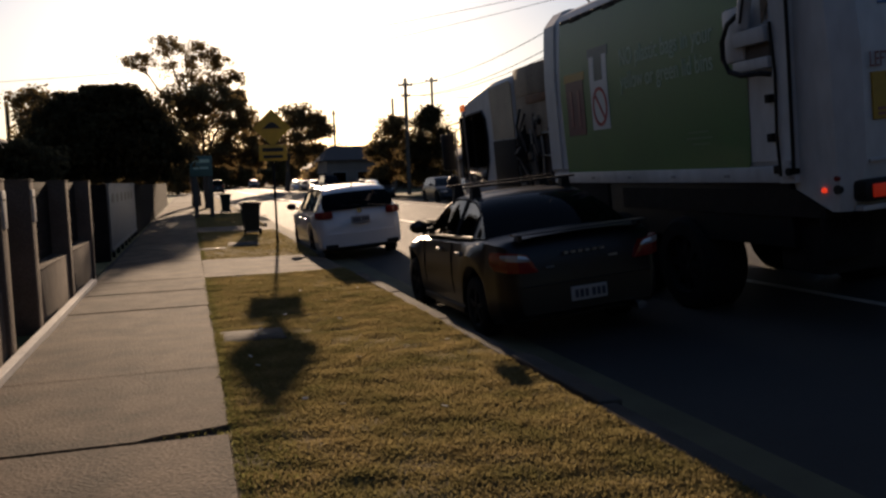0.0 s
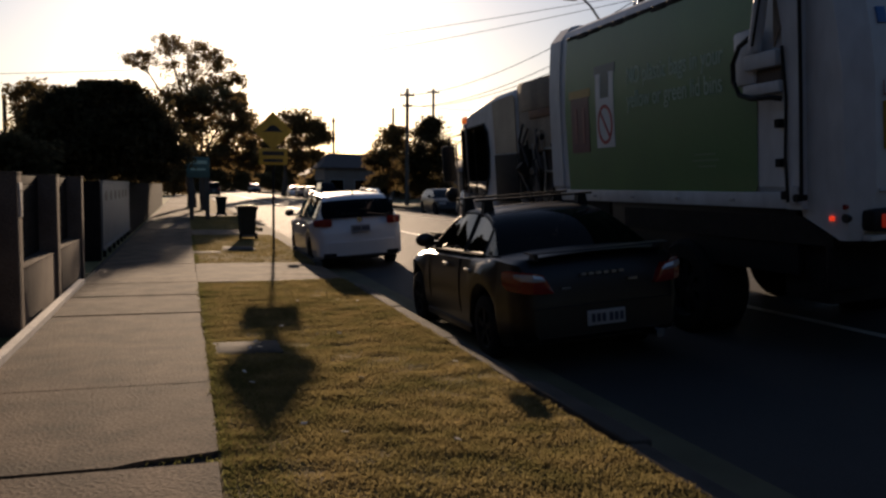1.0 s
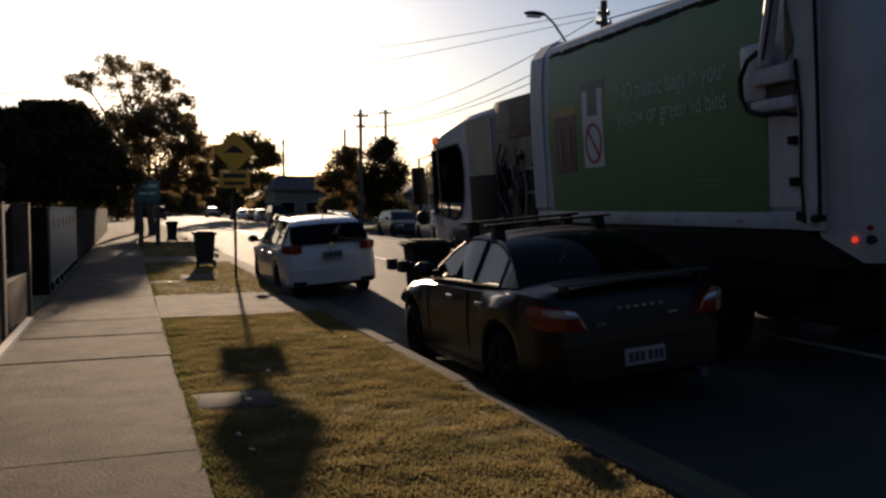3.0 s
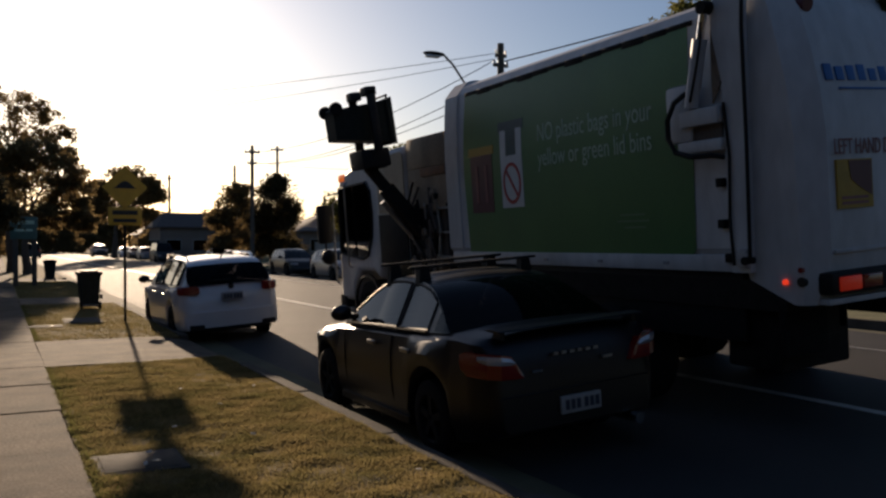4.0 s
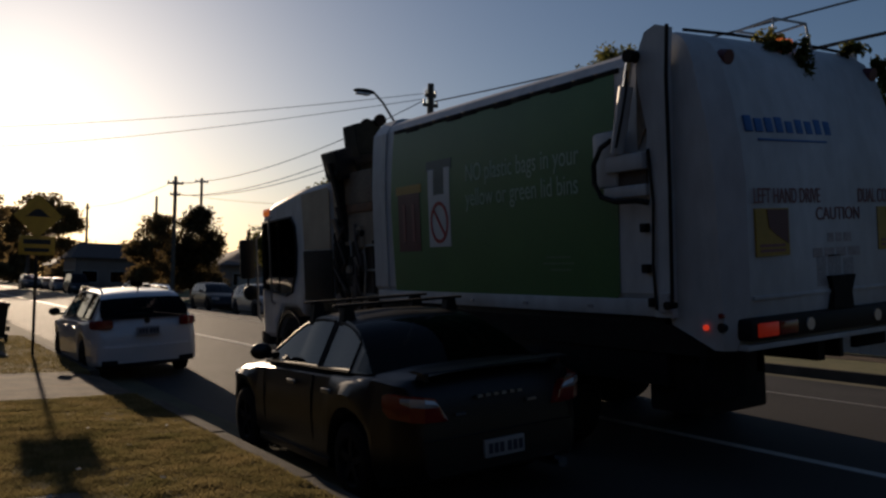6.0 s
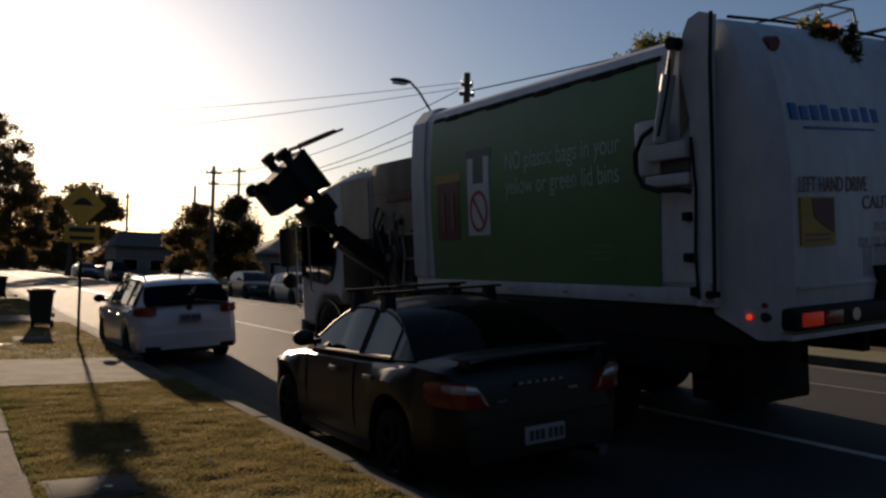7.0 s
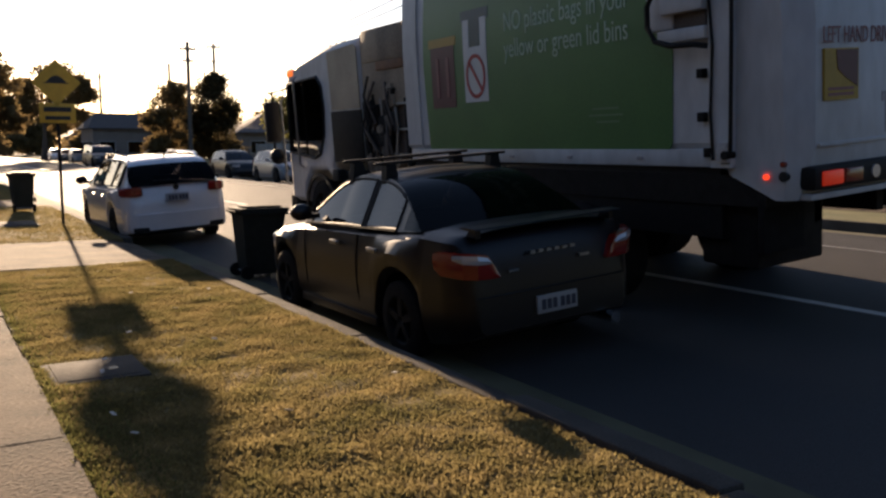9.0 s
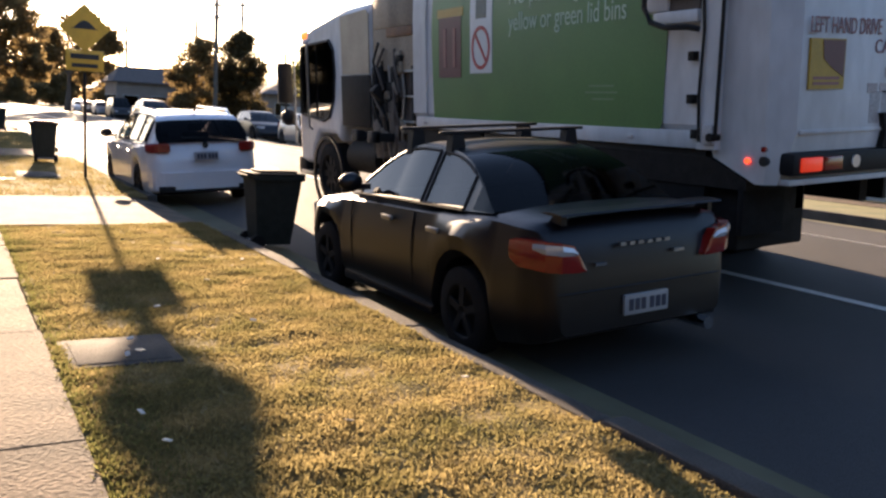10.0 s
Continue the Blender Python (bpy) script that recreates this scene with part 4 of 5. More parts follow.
        part("bar", box(bm_new(), x, x + 0.036, -back - 0.029, -back - 0.0255, pz - 0.038, pz + 0.038), INK_NAVY, plate)
    if detail:
        seat_s, bench_s = spec["mirror"] - 0.95, max(spec["mirror"] - 1.62, spec["rear"] + 0.12)
        if spec.get("wrap"):
            bench_s = spec["rear"] - 0.30
        for x in (-0.36, 0.36):
            seat = part("seat", box(bm_new(), x - 0.24, x + 0.24, seat_s - 0.17 - L / 2, seat_s - L / 2, 0.5, belt + 0.10, 0.05), SEAT_M, t)
            part("headrest", box(bm_new(), x - 0.12, x + 0.12, seat_s - 0.15 - L / 2, seat_s - 0.06 - L / 2, belt + 0.12, belt + 0.25, 0.03), SEAT_M, seat)
        part("rear_bench", box(bm_new(), -0.6, 0.6, bench_s - 0.16 - L / 2, bench_s - L / 2, 0.5, belt + 0.03, 0.05), SEAT_M, t)
    return t


SEDAN = dict(L=4.22, W=1.72, H=1.44, belt=1.0, r=0.315, axles=(0.93, 3.38), tail_z=0.83, tail_h=0.20, clear=True, wrap=True, blister=0.03, mirror=2.53, plate_z=0.475,
             deck=[(0, 0.56), (0.02, 0.80), (0.05, 0.99), (0.12, 1.035), (0.55, 1.055), (0.95, 1.03), (1.4, 1.0), (2.4, 0.97), (2.75, 0.955), (3.0, 0.94), (3.6, 0.86), (3.98, 0.76), (4.16, 0.62), (4.22, 0.5)],
             roof=[(0.60, 1.05), (0.82, 1.19), (1.02, 1.31), (1.22, 1.39), (1.45, 1.425), (1.85, 1.44), (2.05, 1.43), (2.3, 1.36), (2.88, 0.955)],
             rear=1.24, front=2.08, side=[(0.98, 1.56), (1.62, 2.70)], doors=((1.20, 1.36), (1.95, 2.1)))
WAGON = dict(L=4.77, W=1.82, H=1.50, belt=1.0, r=0.33, axles=(1.02, 3.73), tail_z=0.955, tail_h=0.15, mirror=3.12, plate_z=0.82,
             deck=[(0, 0.5), (0.015, 0.72), (0.04, 0.92), (0.09, 1.03), (0.6, 1.02), (2.0, 0.99), (3.4, 0.97), (3.6, 0.96), (4.25, 0.88), (4.6, 0.76), (4.73, 0.62), (4.77, 0.48)],
             roof=[(0.07, 1.03), (0.18, 1.18), (0.40, 1.40), (0.55, 1.455), (1.0, 1.49), (2.0, 1.51), (2.6, 1.47), (2.85, 1.40), (3.55, 0.97)],
             rear=0.40, front=2.62, side=[(0.45, 1.12), (1.2, 1.98), (2.05, 2.95)], doors=((1.4, 1.6), (2.3, 2.5)))
HATCH = dict(L=4.1, W=1.74, H=1.48, belt=0.96, r=0.31, axles=(0.75, 3.30), tail_z=0.9, tail_h=0.25, mirror=2.6, plate_z=0.7,
             deck=[(0, 0.5), (0.02, 0.8), (0.08, 1.0), (2.0, 0.96), (2.95, 0.95), (3.6, 0.86), (3.95, 0.74), (4.1, 0.5)],
             roof=[(0.07, 1.0), (0.35, 1.32), (0.6, 1.43), (1.4, 1.48), (2.0, 1.44), (2.25, 1.36), (2.95, 0.95)],
             rear=0.45, front=2.05, side=[(0.6, 1.2), (1.27, 2.4)], doors=((1.1, 1.25), (1.75, 1.9)))
VAN = dict(L=4.7, W=1.85, H=1.95, belt=1.1, r=0.32, axles=(0.9, 3.7), tail_z=1.0, tail_h=0.4, mirror=3.6, plate_z=0.7,
           deck=[(0, 0.5), (0.02, 0.9), (0.06, 1.1), (3.9, 1.08), (4.3, 0.95), (4.6, 0.75), (4.7, 0.5)],
           roof=[(0.05, 1.1), (0.12, 1.7), (0.3, 1.92), (1.5, 1.95), (3.0, 1.92), (3.3, 1.85), (4.1, 1.05)],
           rear=0.25, front=3.1, side=[(0.5, 1.7), (1.8, 2.7), (2.8, 3.6)], doors=((1.9, 2.1),))

# dark sedan with roof bars
sedan = car("sedan", "black blue sedan with roof bars parked at the kerb", SEDAN, PAINT_DARK, pose(4.47, 9.29 + 2.11, -0.163, 0, -4.3, 0))
for yy, zz in ((-0.60, 1.395), (0.03, 1.405)):
    bar = part("roof_bar", box(bm_new(), -0.66, 0.66, yy - 0.03, yy + 0.03, zz + 0.12, zz + 0.145, 0.012), BLACKP, sedan, "black roof bar")
    for x in (-0.53, 0.53):
        part("bar_foot", prism(bm_new(), [(x - 0.075, zz - 0.10), (x + 0.075, zz - 0.10), (x + 0.045, zz + 0.12), (x - 0.045, zz + 0.12)], "y", yy - 0.045, yy + 0.045), BLACKP, bar)
blade = prism(bm_new(), [(-2.10, 1.085), (-2.09, 1.095), (-1.98, 1.10), (-1.88, 1.088), (-1.98, 1.082)], "x", -0.68, 0.68)
wing = part("boot_spoiler", blade, PAINT_DARK, sedan)
for x in (-0.62, 0.62):
    part("spoiler_leg", prism(bm_new(), [(-2.05, 1.02), (-2.05, 1.085), (-1.97, 1.085), (-1.92, 1.03)], "x", x - 0.02, x + 0.02), PAINT_DARK, wing)
for k in range(6):
    part("badge_bar", box(bm_new(), -0.22 + k * 0.074, -0.175 + k * 0.074, -2.118, -2.09, 0.865, 0.886), STEEL, sedan)
part("badge_bar", box(bm_new(), -0.42, -0.33, -2.118, -2.09, 0.755, 0.775), CHROME, sedan)
part("badge_bar", box(bm_new(), 0.24, 0.33, -2.118, -2.09, 0.785, 0.805), STEEL, sedan)
part("exhaust", rod(bm_new(), (0.5, -2.2, 0.28), (0.5, -1.9, 0.28), 0.045, seg=14), CHROME, sedan)
for side in (-1, 1):
    for ss in (1.63, 2.76):
        pts = [(side * x, ss - 2.11, z) for x, z in ((0.835, 0.30), (0.858, 0.46), (0.862, 0.62), (0.852, 0.80), (0.822, 0.94))]
        part("door_gap", tube(bm_new(), pts, 0.006, 5), INK_BLACK, sedan)
    part("belt_trim", tube(bm_new(), [(side * 0.795, ss - 2.11, z) for ss, z in ((0.98, 1.02), (1.6, 1.0), (2.2, 0.985), (2.78, 0.965))], 0.010, 6), RUBBER, sedan)

wagon = car("station_wagon", "white station wagon with roof rails parked at the kerb", WAGON, PAINT_WHITE, pose(4.17, 19.05 + 2.385, -0.185, 0, -3.8, 0))
for x in (-0.58, 0.58):
    part("roof_rail", tube(bm_new(), [(x, -1.75, 1.44), (x, -1.6, 1.53), (x, 0.25, 1.55), (x * 0.98, 0.45, 1.46)], 0.02), CHROME, wagon)
part("rear_wiper", box(bm_new(), -0.35, 0.02, -2.34, -2.31, 1.1, 1.12), BLACKP, wagon)
part("antenna", rod(bm_new(), (0, -1.75, 1.47), (0, -1.85, 1.56), 0.012), BLACKP, wagon)
part("bumper_insert", box(bm_new(), -0.75, 0.75, -2.43, -2.36, 0.27, 0.36, 0.01), BLACKP, wagon)
part("badge", rod(bm_new(), (0, -2.40, 0.99), (0, -2.36, 0.99), 0.05, seg=16), CHROME, wagon)

PARKED = "cars parked across the road"
car("hatchback", "silver hatchback parked across the road", HATCH, PAINT_SILVER, pose(14.9, 42.5, road_z(14.9), 0, 0, 180), PARKED, False)
car("hatchback", "dark grey hatchback parked across the road", HATCH, PAINT_GREY, pose(14.9, 49.5, road_z(14.9), 0, 0, 180), PARKED, False)
car("sedan", "dark sedan parked by the far kerb", SEDAN, PAINT_GREY, pose(14.9, 67, road_z(14.9), 0, 0, 180), PARKED, False)
car("van", "dark van parked far along the road", VAN, PAINT_GREY, pose(14.9, 92, road_z(14.9), 0, 0, 180), PARKED, False)
car("hatchback", "silver hatchback far along the road", HATCH, PAINT_SILVER, pose(14.9, 102, road_z(14.9), 0, 0, 180), PARKED, False)
car("sedan", "dark sedan far along the road", SEDAN, PAINT_GREY, pose(14.9, 110, road_z(14.9), 0, 0, 180), PARKED, False)
car("hatchback", "pale hatchback far along the road", HATCH, PAINT_WHITE, pose(14.9, 119, road_z(14.9), 0, 0, 180), PARKED, False)
car("van", "dark van at the far end of the road", VAN, PAINT_GREY, pose(4.6, 128, road_z(4.6)), PARKED, False)
oncoming = car("hatchback", "dark hatchback driving towards the parked cars", HATCH, PAINT_GREY, pose(11.2, 60, road_z(11.2), 0, 0, 180), "", False)


# ---- wheelie bins ----
BIN_SIZE = 0.87


def wheelie_bin(label, at, lid_mat=BIN_M, group="wheelie bins"):
    """Lid hinge and wheels on the -x side."""
    t = thing("wheelie_bin", label, "wheelie bin", at, group)
    bm = bm_new()
    lo = [bm.verts.new((x, y, 0.06)) for x, y in ((-0.24, -0.2), (0.22, -0.2), (0.22, 0.2), (-0.24, 0.2))]
    hi = [bm.verts.new((x, y, 0.98)) for x, y in ((-0.31, -0.27), (0.34, -0.27), (0.34, 0.27), (-0.31, 0.27))]
    inn = [bm.verts.new((v.co.x * 0.93, v.co.y * 0.93, 0.98)) for v in hi]
    flo = [bm.verts.new((v.co.x * 0.9, v.co.y * 0.9, 0.10)) for v in lo]
    bm.faces.new(lo[::-1])
    for k in range(4):
        j = (k + 1) % 4
        bm.faces.new((lo[k], lo[j], hi[j], hi[k]))
        bm.faces.new((hi[k], hi[j], inn[j], inn[k]))
        bm.faces.new((inn[k], inn[j], flo[j], flo[k]))
    bm.faces.new(flo)
    bmesh.ops.recalc_face_normals(bm, faces=bm.faces)
    part("tub", bm, BIN_M, t)
    bm = bm_new()
    for y0, y1, x0, x1 in ((-0.30, -0.27, -0.33, 0.37), (0.27, 0.30, -0.33, 0.37), (-0.27, 0.27, 0.34, 0.37)):
        box(bm, x0, x1, y0, y1, 0.92, 0.985, 0.008)
    part("rim", bm, BIN_M, t)
    part("handle", tube(bm_new(), [(-0.31, -0.22, 0.95), (-0.39, -0.22, 0.98), (-0.39, 0.22, 0.98), (-0.31, 0.22, 0.95)], 0.016), BIN_M, t)
    for y in (-0.24, 0.24):
        bm = rod(bm_new(), (-0.25, y - 0.03, 0.1), (-0.25, y + 0.03, 0.1), 0.1, seg=18)
        part("wheel", bm, RUBBER, t)
    part("axle", rod(bm_new(), (-0.25, -0.24, 0.1), (-0.25, 0.24, 0.1), 0.012), STEEL, t)
    bm = box(bm_new(), 0.0, 0.73, -0.30, 0.30, -0.005, 0.03, 0.012)
    box(bm, 0.12, 0.64, -0.22, 0.22, 0.03, 0.06, 0.02)
    lid = part("lid", bm, lid_mat, t)
    for o in t.children:
        o.data.transform(Matrix.Diagonal((BIN_SIZE, BIN_SIZE, BIN_SIZE, 1)))
    lid.matrix_basis = pose(-0.35 * BIN_SIZE, 0, 0.99 * BIN_SIZE)
    return t, lid


BIN_Y = 14.9
wheelie_bin("dark wheelie bin with closed lid on the grass", pose(2.42, 26.3, 0.0, 0, 0, 95), BINLID_M)
wheelie_bin("dark wheelie bin standing further along the grass", pose(2.42, 43.6, 0.0, 0, 0, 85), BIN_M)
moved_bin, moved_lid = wheelie_bin("dark green wheelie bin emptied by the truck arm", pose(4.6, BIN_Y, ROAD_Z), BIN_M)


# ---- garbage truck ----
# it leans towards the kerb with the fall of the road
TRUCK_REST = pose(7.02 - 1.25, 13.0, ROAD_Z + 2.06, 0, -4.3, 0) @ pose(1.25, 0, -2.0)
truck = thing("garbage_truck", "white side loading garbage truck with a green advert panel", "garbage truck", TRUCK_REST)
chassis = bm_new()
for x in (-0.42, 0.42):
    box(chassis, x - 0.05, x + 0.05, -4.3, 4.9, 0.85, 1.1)
for yy in (-3.6, -2.3, -0.5, 1.2, 3.0):
    box(chassis, -0.42, 0.42, yy, yy + 0.1, 0.88, 1.05)
box(chassis, -1.15, -0.55, 0.1, 1.3, 0.5, 1.1, 0.03)
box(chassis, 0.55, 1.15, -0.6, 1.3, 0.5, 1.1, 0.03)
part("chassis", chassis, DARKSTEEL, truck)


def lean_in(z):
    """How far the barrel-shaped body side leans inwards at that height."""
    return 0.08 * max(0.0, (z - 2.5) / 1.1) ** 2


def curved_in(bm):
    """Bends a sheet on the kerb side to the body's curve."""
    for k in range(9):
        g = list(bm.verts) + list(bm.edges) + list(bm.faces)
        bmesh.ops.bisect_plane(bm, geom=g, plane_co=(0, 0, 2.6 + 0.1 * k), plane_no=(0, 0, 1))
    for v in bm.verts:
        v.co.x += lean_in(v.co.z)
    return bm


def barrel(out, top):
    """Cross-section of the body, swollen by out."""
    half = [(1.16, 1.42 - out), (1.25 + out, 1.55)] + [(1.25 + out - lean_in(z), z) for z in (2.5, 2.7, 2.9, 3.1, 3.25, 3.4, 3.5)] + [(1.13, 3.59), (1.04, top - 0.02), (0.95, top)]
    return half + [(-x, z) for x, z in half[::-1]]


bm = prism(bm_new(), barrel(0, 3.66), "y", -4.04, 0.94)
part("body", bm, TRUCK_WHITE, truck, "white compactor body", 20)
part("body_front_rim", prism(bm_new(), barrel(0.02, 3.70), "y", 0.62, 0.96), TRUCK_WHITE, truck, "", 20)
part("side_rail", box(bm_new(), -1.27, -1.10, -4.0, 0.90, 1.36, 1.50, 0.012), TRUCK_WHITE, truck)
part("side_rail", box(bm_new(), 1.10, 1.27, -4.0, 0.90, 1.36, 1.50, 0.012), TRUCK_WHITE, truck)
for x in (-1.2, 1.2):
    part("under_skirt", box(bm_new(), x - 0.03, x + 0.03, -0.6, 0.9, 0.95, 1.36, 0.01), DARKSTEEL, truck)


def side_panel(u0, u1, v0, v1, mat, name, parent, proud, round_=0.0):
    """A thin sheet on the kerb side of the body; u along the truck, v up."""
    x = -1.25 - proud
    o = [(u0, v0 + round_), (u0 + round_ * 0.6, v0), (u1, v0), (u1 + 0.05, (v0 + v1) / 2), (u1, v1), (u0 + round_ * 0.6, v1), (u0 - 0.03, (v0 + v1) / 2)] if round_ else [(u0, v0), (u1, v0), (u1, v1), (u0, v1)]
    return part(name, curved_in(prism(bm_new(), o, "x", x - 0.004, x)), mat, parent)


advert = side_panel(-3.53, 0.44, 1.50, 3.47, TRUCK_GREEN, "advert_panel", truck, 0.004, 0.05)
for k in range(13):
    part("panel_edge", box(bm_new(), -1.272, -1.25, -3.56 + k * 0.307, -3.250 + k * 0.307, 3.455 - 0.012 * (k % 3), 3.50, 0.008, Matrix.Translation((0.066, 0, 0))), DARKSTEEL, truck)


def text_on(name, body, size, m, mat, parent, align="LEFT", squeeze=1.0, curved=False):
    c = bpy.data.curves.new(name, "FONT")
    c.body, c.size, c.align_x, c.extrude = body, size, align, 0.002
    tmp = bpy.data.objects.new(name, c)
    me = bpy.data.meshes.new_from_object(tmp)
    bpy.data.objects.remove(tmp)
    bpy.data.curves.remove(c)
    me.materials.append(mat)
    me.transform(m @ Matrix.Diagonal((squeeze, 1, 1, 1)))
    if curved:
        for v in me.vertices:
            v.co.x += lean_in(v.co.z)
    ob = new(name, me)
    ob.parent = parent
    return ob


def side_at(y, z, proud):
    """Lettering on the kerb side reads from the front of the truck to its rear."""
    return Matrix.Translation((-1.25 - proud, y, z)) @ Matrix(((0, 0, -1, 0), (-1, 0, 0, 0), (0, 1, 0, 0), (0, 0, 0, 1)))


text_on("lettering", "NO plastic bags in your", 0.27, side_at(-1.20, 2.72, 0.0105), DECAL_PALE, advert, "LEFT", 0.72, True)
text_on("lettering", "yellow or green lid bins", 0.27, side_at(-1.20, 2.45, 0.0105), DECAL_PALE, advert, "LEFT", 0.72, True)
bag = side_panel(-0.88, -0.42, 2.02, 2.62, DECAL_WHITE, "bag_picture", advert, 0.0085)
for u in (-0.88, -0.54):
    side_panel(u, u + 0.12, 2.6, 2.92, DECAL_WHITE, "bag_handle", advert, 0.0085)
side_panel(-0.92, -0.38, 2.90, 3.02, DECAL_TEAL, "picture_top", advert, 0.0085)
side_panel(-0.75, -0.55, 2.62, 2.9, DECAL_TEAL, "picture_gap", advert, 0.0085)
bm = bm_new()
ringo = [(-0.65 + 0.19 * math.cos(k * math.pi / 14), 2.30 + 0.24 * math.sin(k * math.pi / 14)) for k in range(28)]
ringi = [(-0.65 + 0.155 * math.cos(k * math.pi / 14), 2.30 + 0.2 * math.sin(k * math.pi / 14)) for k in range(28)]
for k in range(28):
    j = (k + 1) % 28
    prism(bm, [ringo[k], ringo[j], ringi[j], ringi[k]], "x", -1.268, -1.263)
prism(bm, [(-0.77, 2.17), (-0.75, 2.14), (-0.53, 2.43), (-0.55, 2.46)], "x", -1.268, -1.263)
part("ban_ring", bm, DECAL_RED, bag)
binpic = side_panel(-0.22, 0.30, 1.98, 2.68, DECAL_MAROON, "bin_picture", advert, 0.0085)
side_panel(-0.26, 0.34, 2.68, 2.78, DECAL_YELLOW, "bin_picture_lid", advert, 0.0085)
for u in (-0.1, 0.12):
    side_panel(u, u + 0.06, 2.1, 2.55, INK_RED, "bar", binpic, 0.0135)
for k, (u, v, n) in enumerate(((-2.9, 1.86, 0.35), (-2.95, 1.80, 0.45), (-2.9, 1.74, 0.3))):
    side_panel(u, u + n, v, v + 0.018, DECAL_FAINT, "bar", advert, 0.0085)
for k in range(5):
    m = part("side_marker", box(bm_new(), -1.285, -1.27, -3.2 + k * 0.95, -3.13 + k * 0.95, 1.41, 1.44, 0.004), CLEAR_LENS, truck)

# tailgate: bulging rear with slanted corners
REAR_Y = -4.74


def gate_body(bm):
    """Plan sections from bottom to top: height, rear face, depth of the slanted corner, half width, front end."""
    rings = []
    for z, y, c, w, f in ((1.12, -4.66, 0.06, 1.24, -4.52), (1.30, -4.72, 0.10, 1.24, -4.10), (1.52, REAR_Y, 0.14, 1.24, -4.02), (2.4, REAR_Y + 0.005, 0.15, 1.24, -4.02), (2.75, -4.70, 0.15, 1.24, -4.02), (3.1, -4.62, 0.15, 1.23, -4.02), (3.38, -4.53, 0.14, 1.21, -4.02), (3.52, -4.44, 0.12, 1.18, -4.02), (3.63, -4.30, 0.08, 1.14, -4.02), (3.69, -4.12, 0.03, 1.10, -4.02)):
        h = [(w, f), (w, y + c), (w - c * 1.15, y), (w * 0.5, y - 0.012), (0, y - 0.016)]
        rings.append([bm.verts.new((x, q, z)) for x, q in h] + [bm.verts.new((-x, q, z)) for x, q in h[-2::-1]])
    for p, q in zip(rings[:-1], rings[1:]):
        for k in range(len(p)):
            j = (k + 1) % len(p)
            bm.faces.new((p[k], p[j], q[j], q[k]))
    bm.faces.new(rings[0])
    bm.faces.new(rings[-1])
    bmesh.ops.recalc_face_normals(bm, faces=bm.faces)
    return bm


gate_part = part("tailgate", gate_body(bm_new()), TRUCK_WHITE, truck, "white bulging rear tailgate", 22)
for x0, x1 in ((-1.30, -1.23), (1.23, 1.30)):
    part("gate_flange", prism(bm_new(), [(-3.97, 1.36), (-3.96, 2.9), (-3.86, 3.40), (-3.92, 3.60), (-3.98, 3.70), (-4.10, 3.735), (-4.22, 3.69), (-4.19, 3.40), (-4.16, 1.36)], "x", x0, x1), TRUCK_WHITE, gate_part, "", 20)
part("gusset", prism(bm_new(), [(-3.86, 3.46), (-3.94, 3.40), (-3.99, 3.0), (-3.84, 2.75)], "x", -1.29, -1.27), GRIME_CREAM, gate_part)
part("seal", tube(bm_new(), [(-1.31, -4.17, 1.48), (-1.315, -4.20, 2.4), (-1.315, -4.21, 3.30), (-1.315, -4.24, 3.70)], 0.017), BLACKP, gate_part)
part("seal", tube(bm_new(), [(-1.312, -4.00, 1.42), (-1.315, -3.985, 1.8), (-1.315, -4.015, 2.3), (-1.315, -3.98, 2.74)], 0.013), BLACKP, gate_part)
part("lower_hinge", box(bm_new(), -1.335, -1.25, -4.16, -4.05, 1.40, 1.56, 0.015), GRIME_PALE, gate_part)
part("hinge_pin", rod(bm_new(), (-1.35, -4.14, 1.46), (-1.25, -4.14, 1.46), 0.035, seg=12), DARKSTEEL, gate_part)
for z in (1.44, 1.72, 2.06):
    part("hinge_lug", box(bm_new(), -1.31, -1.25, -3.97 + (0.06 if z > 1.5 else 0), -3.90 + (0.06 if z > 1.5 else 0), z, z + 0.075, 0.01), DARKSTEEL, gate_part)
ram = part("hydraulic_ram", rod(bm_new(), (-1.35, -3.66, 2.74), (-1.35, -3.80, 3.28), 0.06, seg=16), TRUCK_WHITE, gate_part, "hydraulic ram of the tailgate")
part("ram_rod", rod(bm_new(), (-1.35, -3.80, 3.28), (-1.35, -3.86, 3.50), 0.032, seg=14), CHROME, ram)
part("ram_eye", rod(bm_new(), (-1.40, -3.87, 3.52), (-1.27, -3.87, 3.52), 0.055, seg=14), DARKSTEEL, ram)
part("ram_pipe", tube(bm_new(), [(-1.40, -3.70, 2.78), (-1.42, -3.80, 3.0), (-1.41, -3.86, 3.24), (-1.38, -3.84, 3.4)], 0.012), BLACKP, ram)
part("ram_hose", tube(bm_new(), [(-1.37, -3.62, 2.86), (-1.39, -3.50, 2.80), (-1.40, -3.42, 2.66), (-1.40, -3.42, 2.50), (-1.40, -3.50, 2.38), (-1.39, -3.66, 2.33), (-1.38, -3.90, 2.32), (-1.33, -3.98, 2.30)], 0.024), BLACKP, ram)
br = bm_new()
box(br, -1.37, -1.25, -3.96, -3.52, 2.58, 2.72, 0.02)
box(br, -1.34, -1.25, -3.96, -3.46, 2.36, 2.46, 0.02)
box(br, -1.33, -1.25, -3.62, -3.32, 2.46, 2.95, 0.05)
part("ram_bracket", br, TRUCK_WHITE, gate_part)
part("bracket_recess", box(bm_new(), -1.30, -1.25, -3.94, -3.60, 2.46, 2.58, 0.01), GRIME, gate_part)


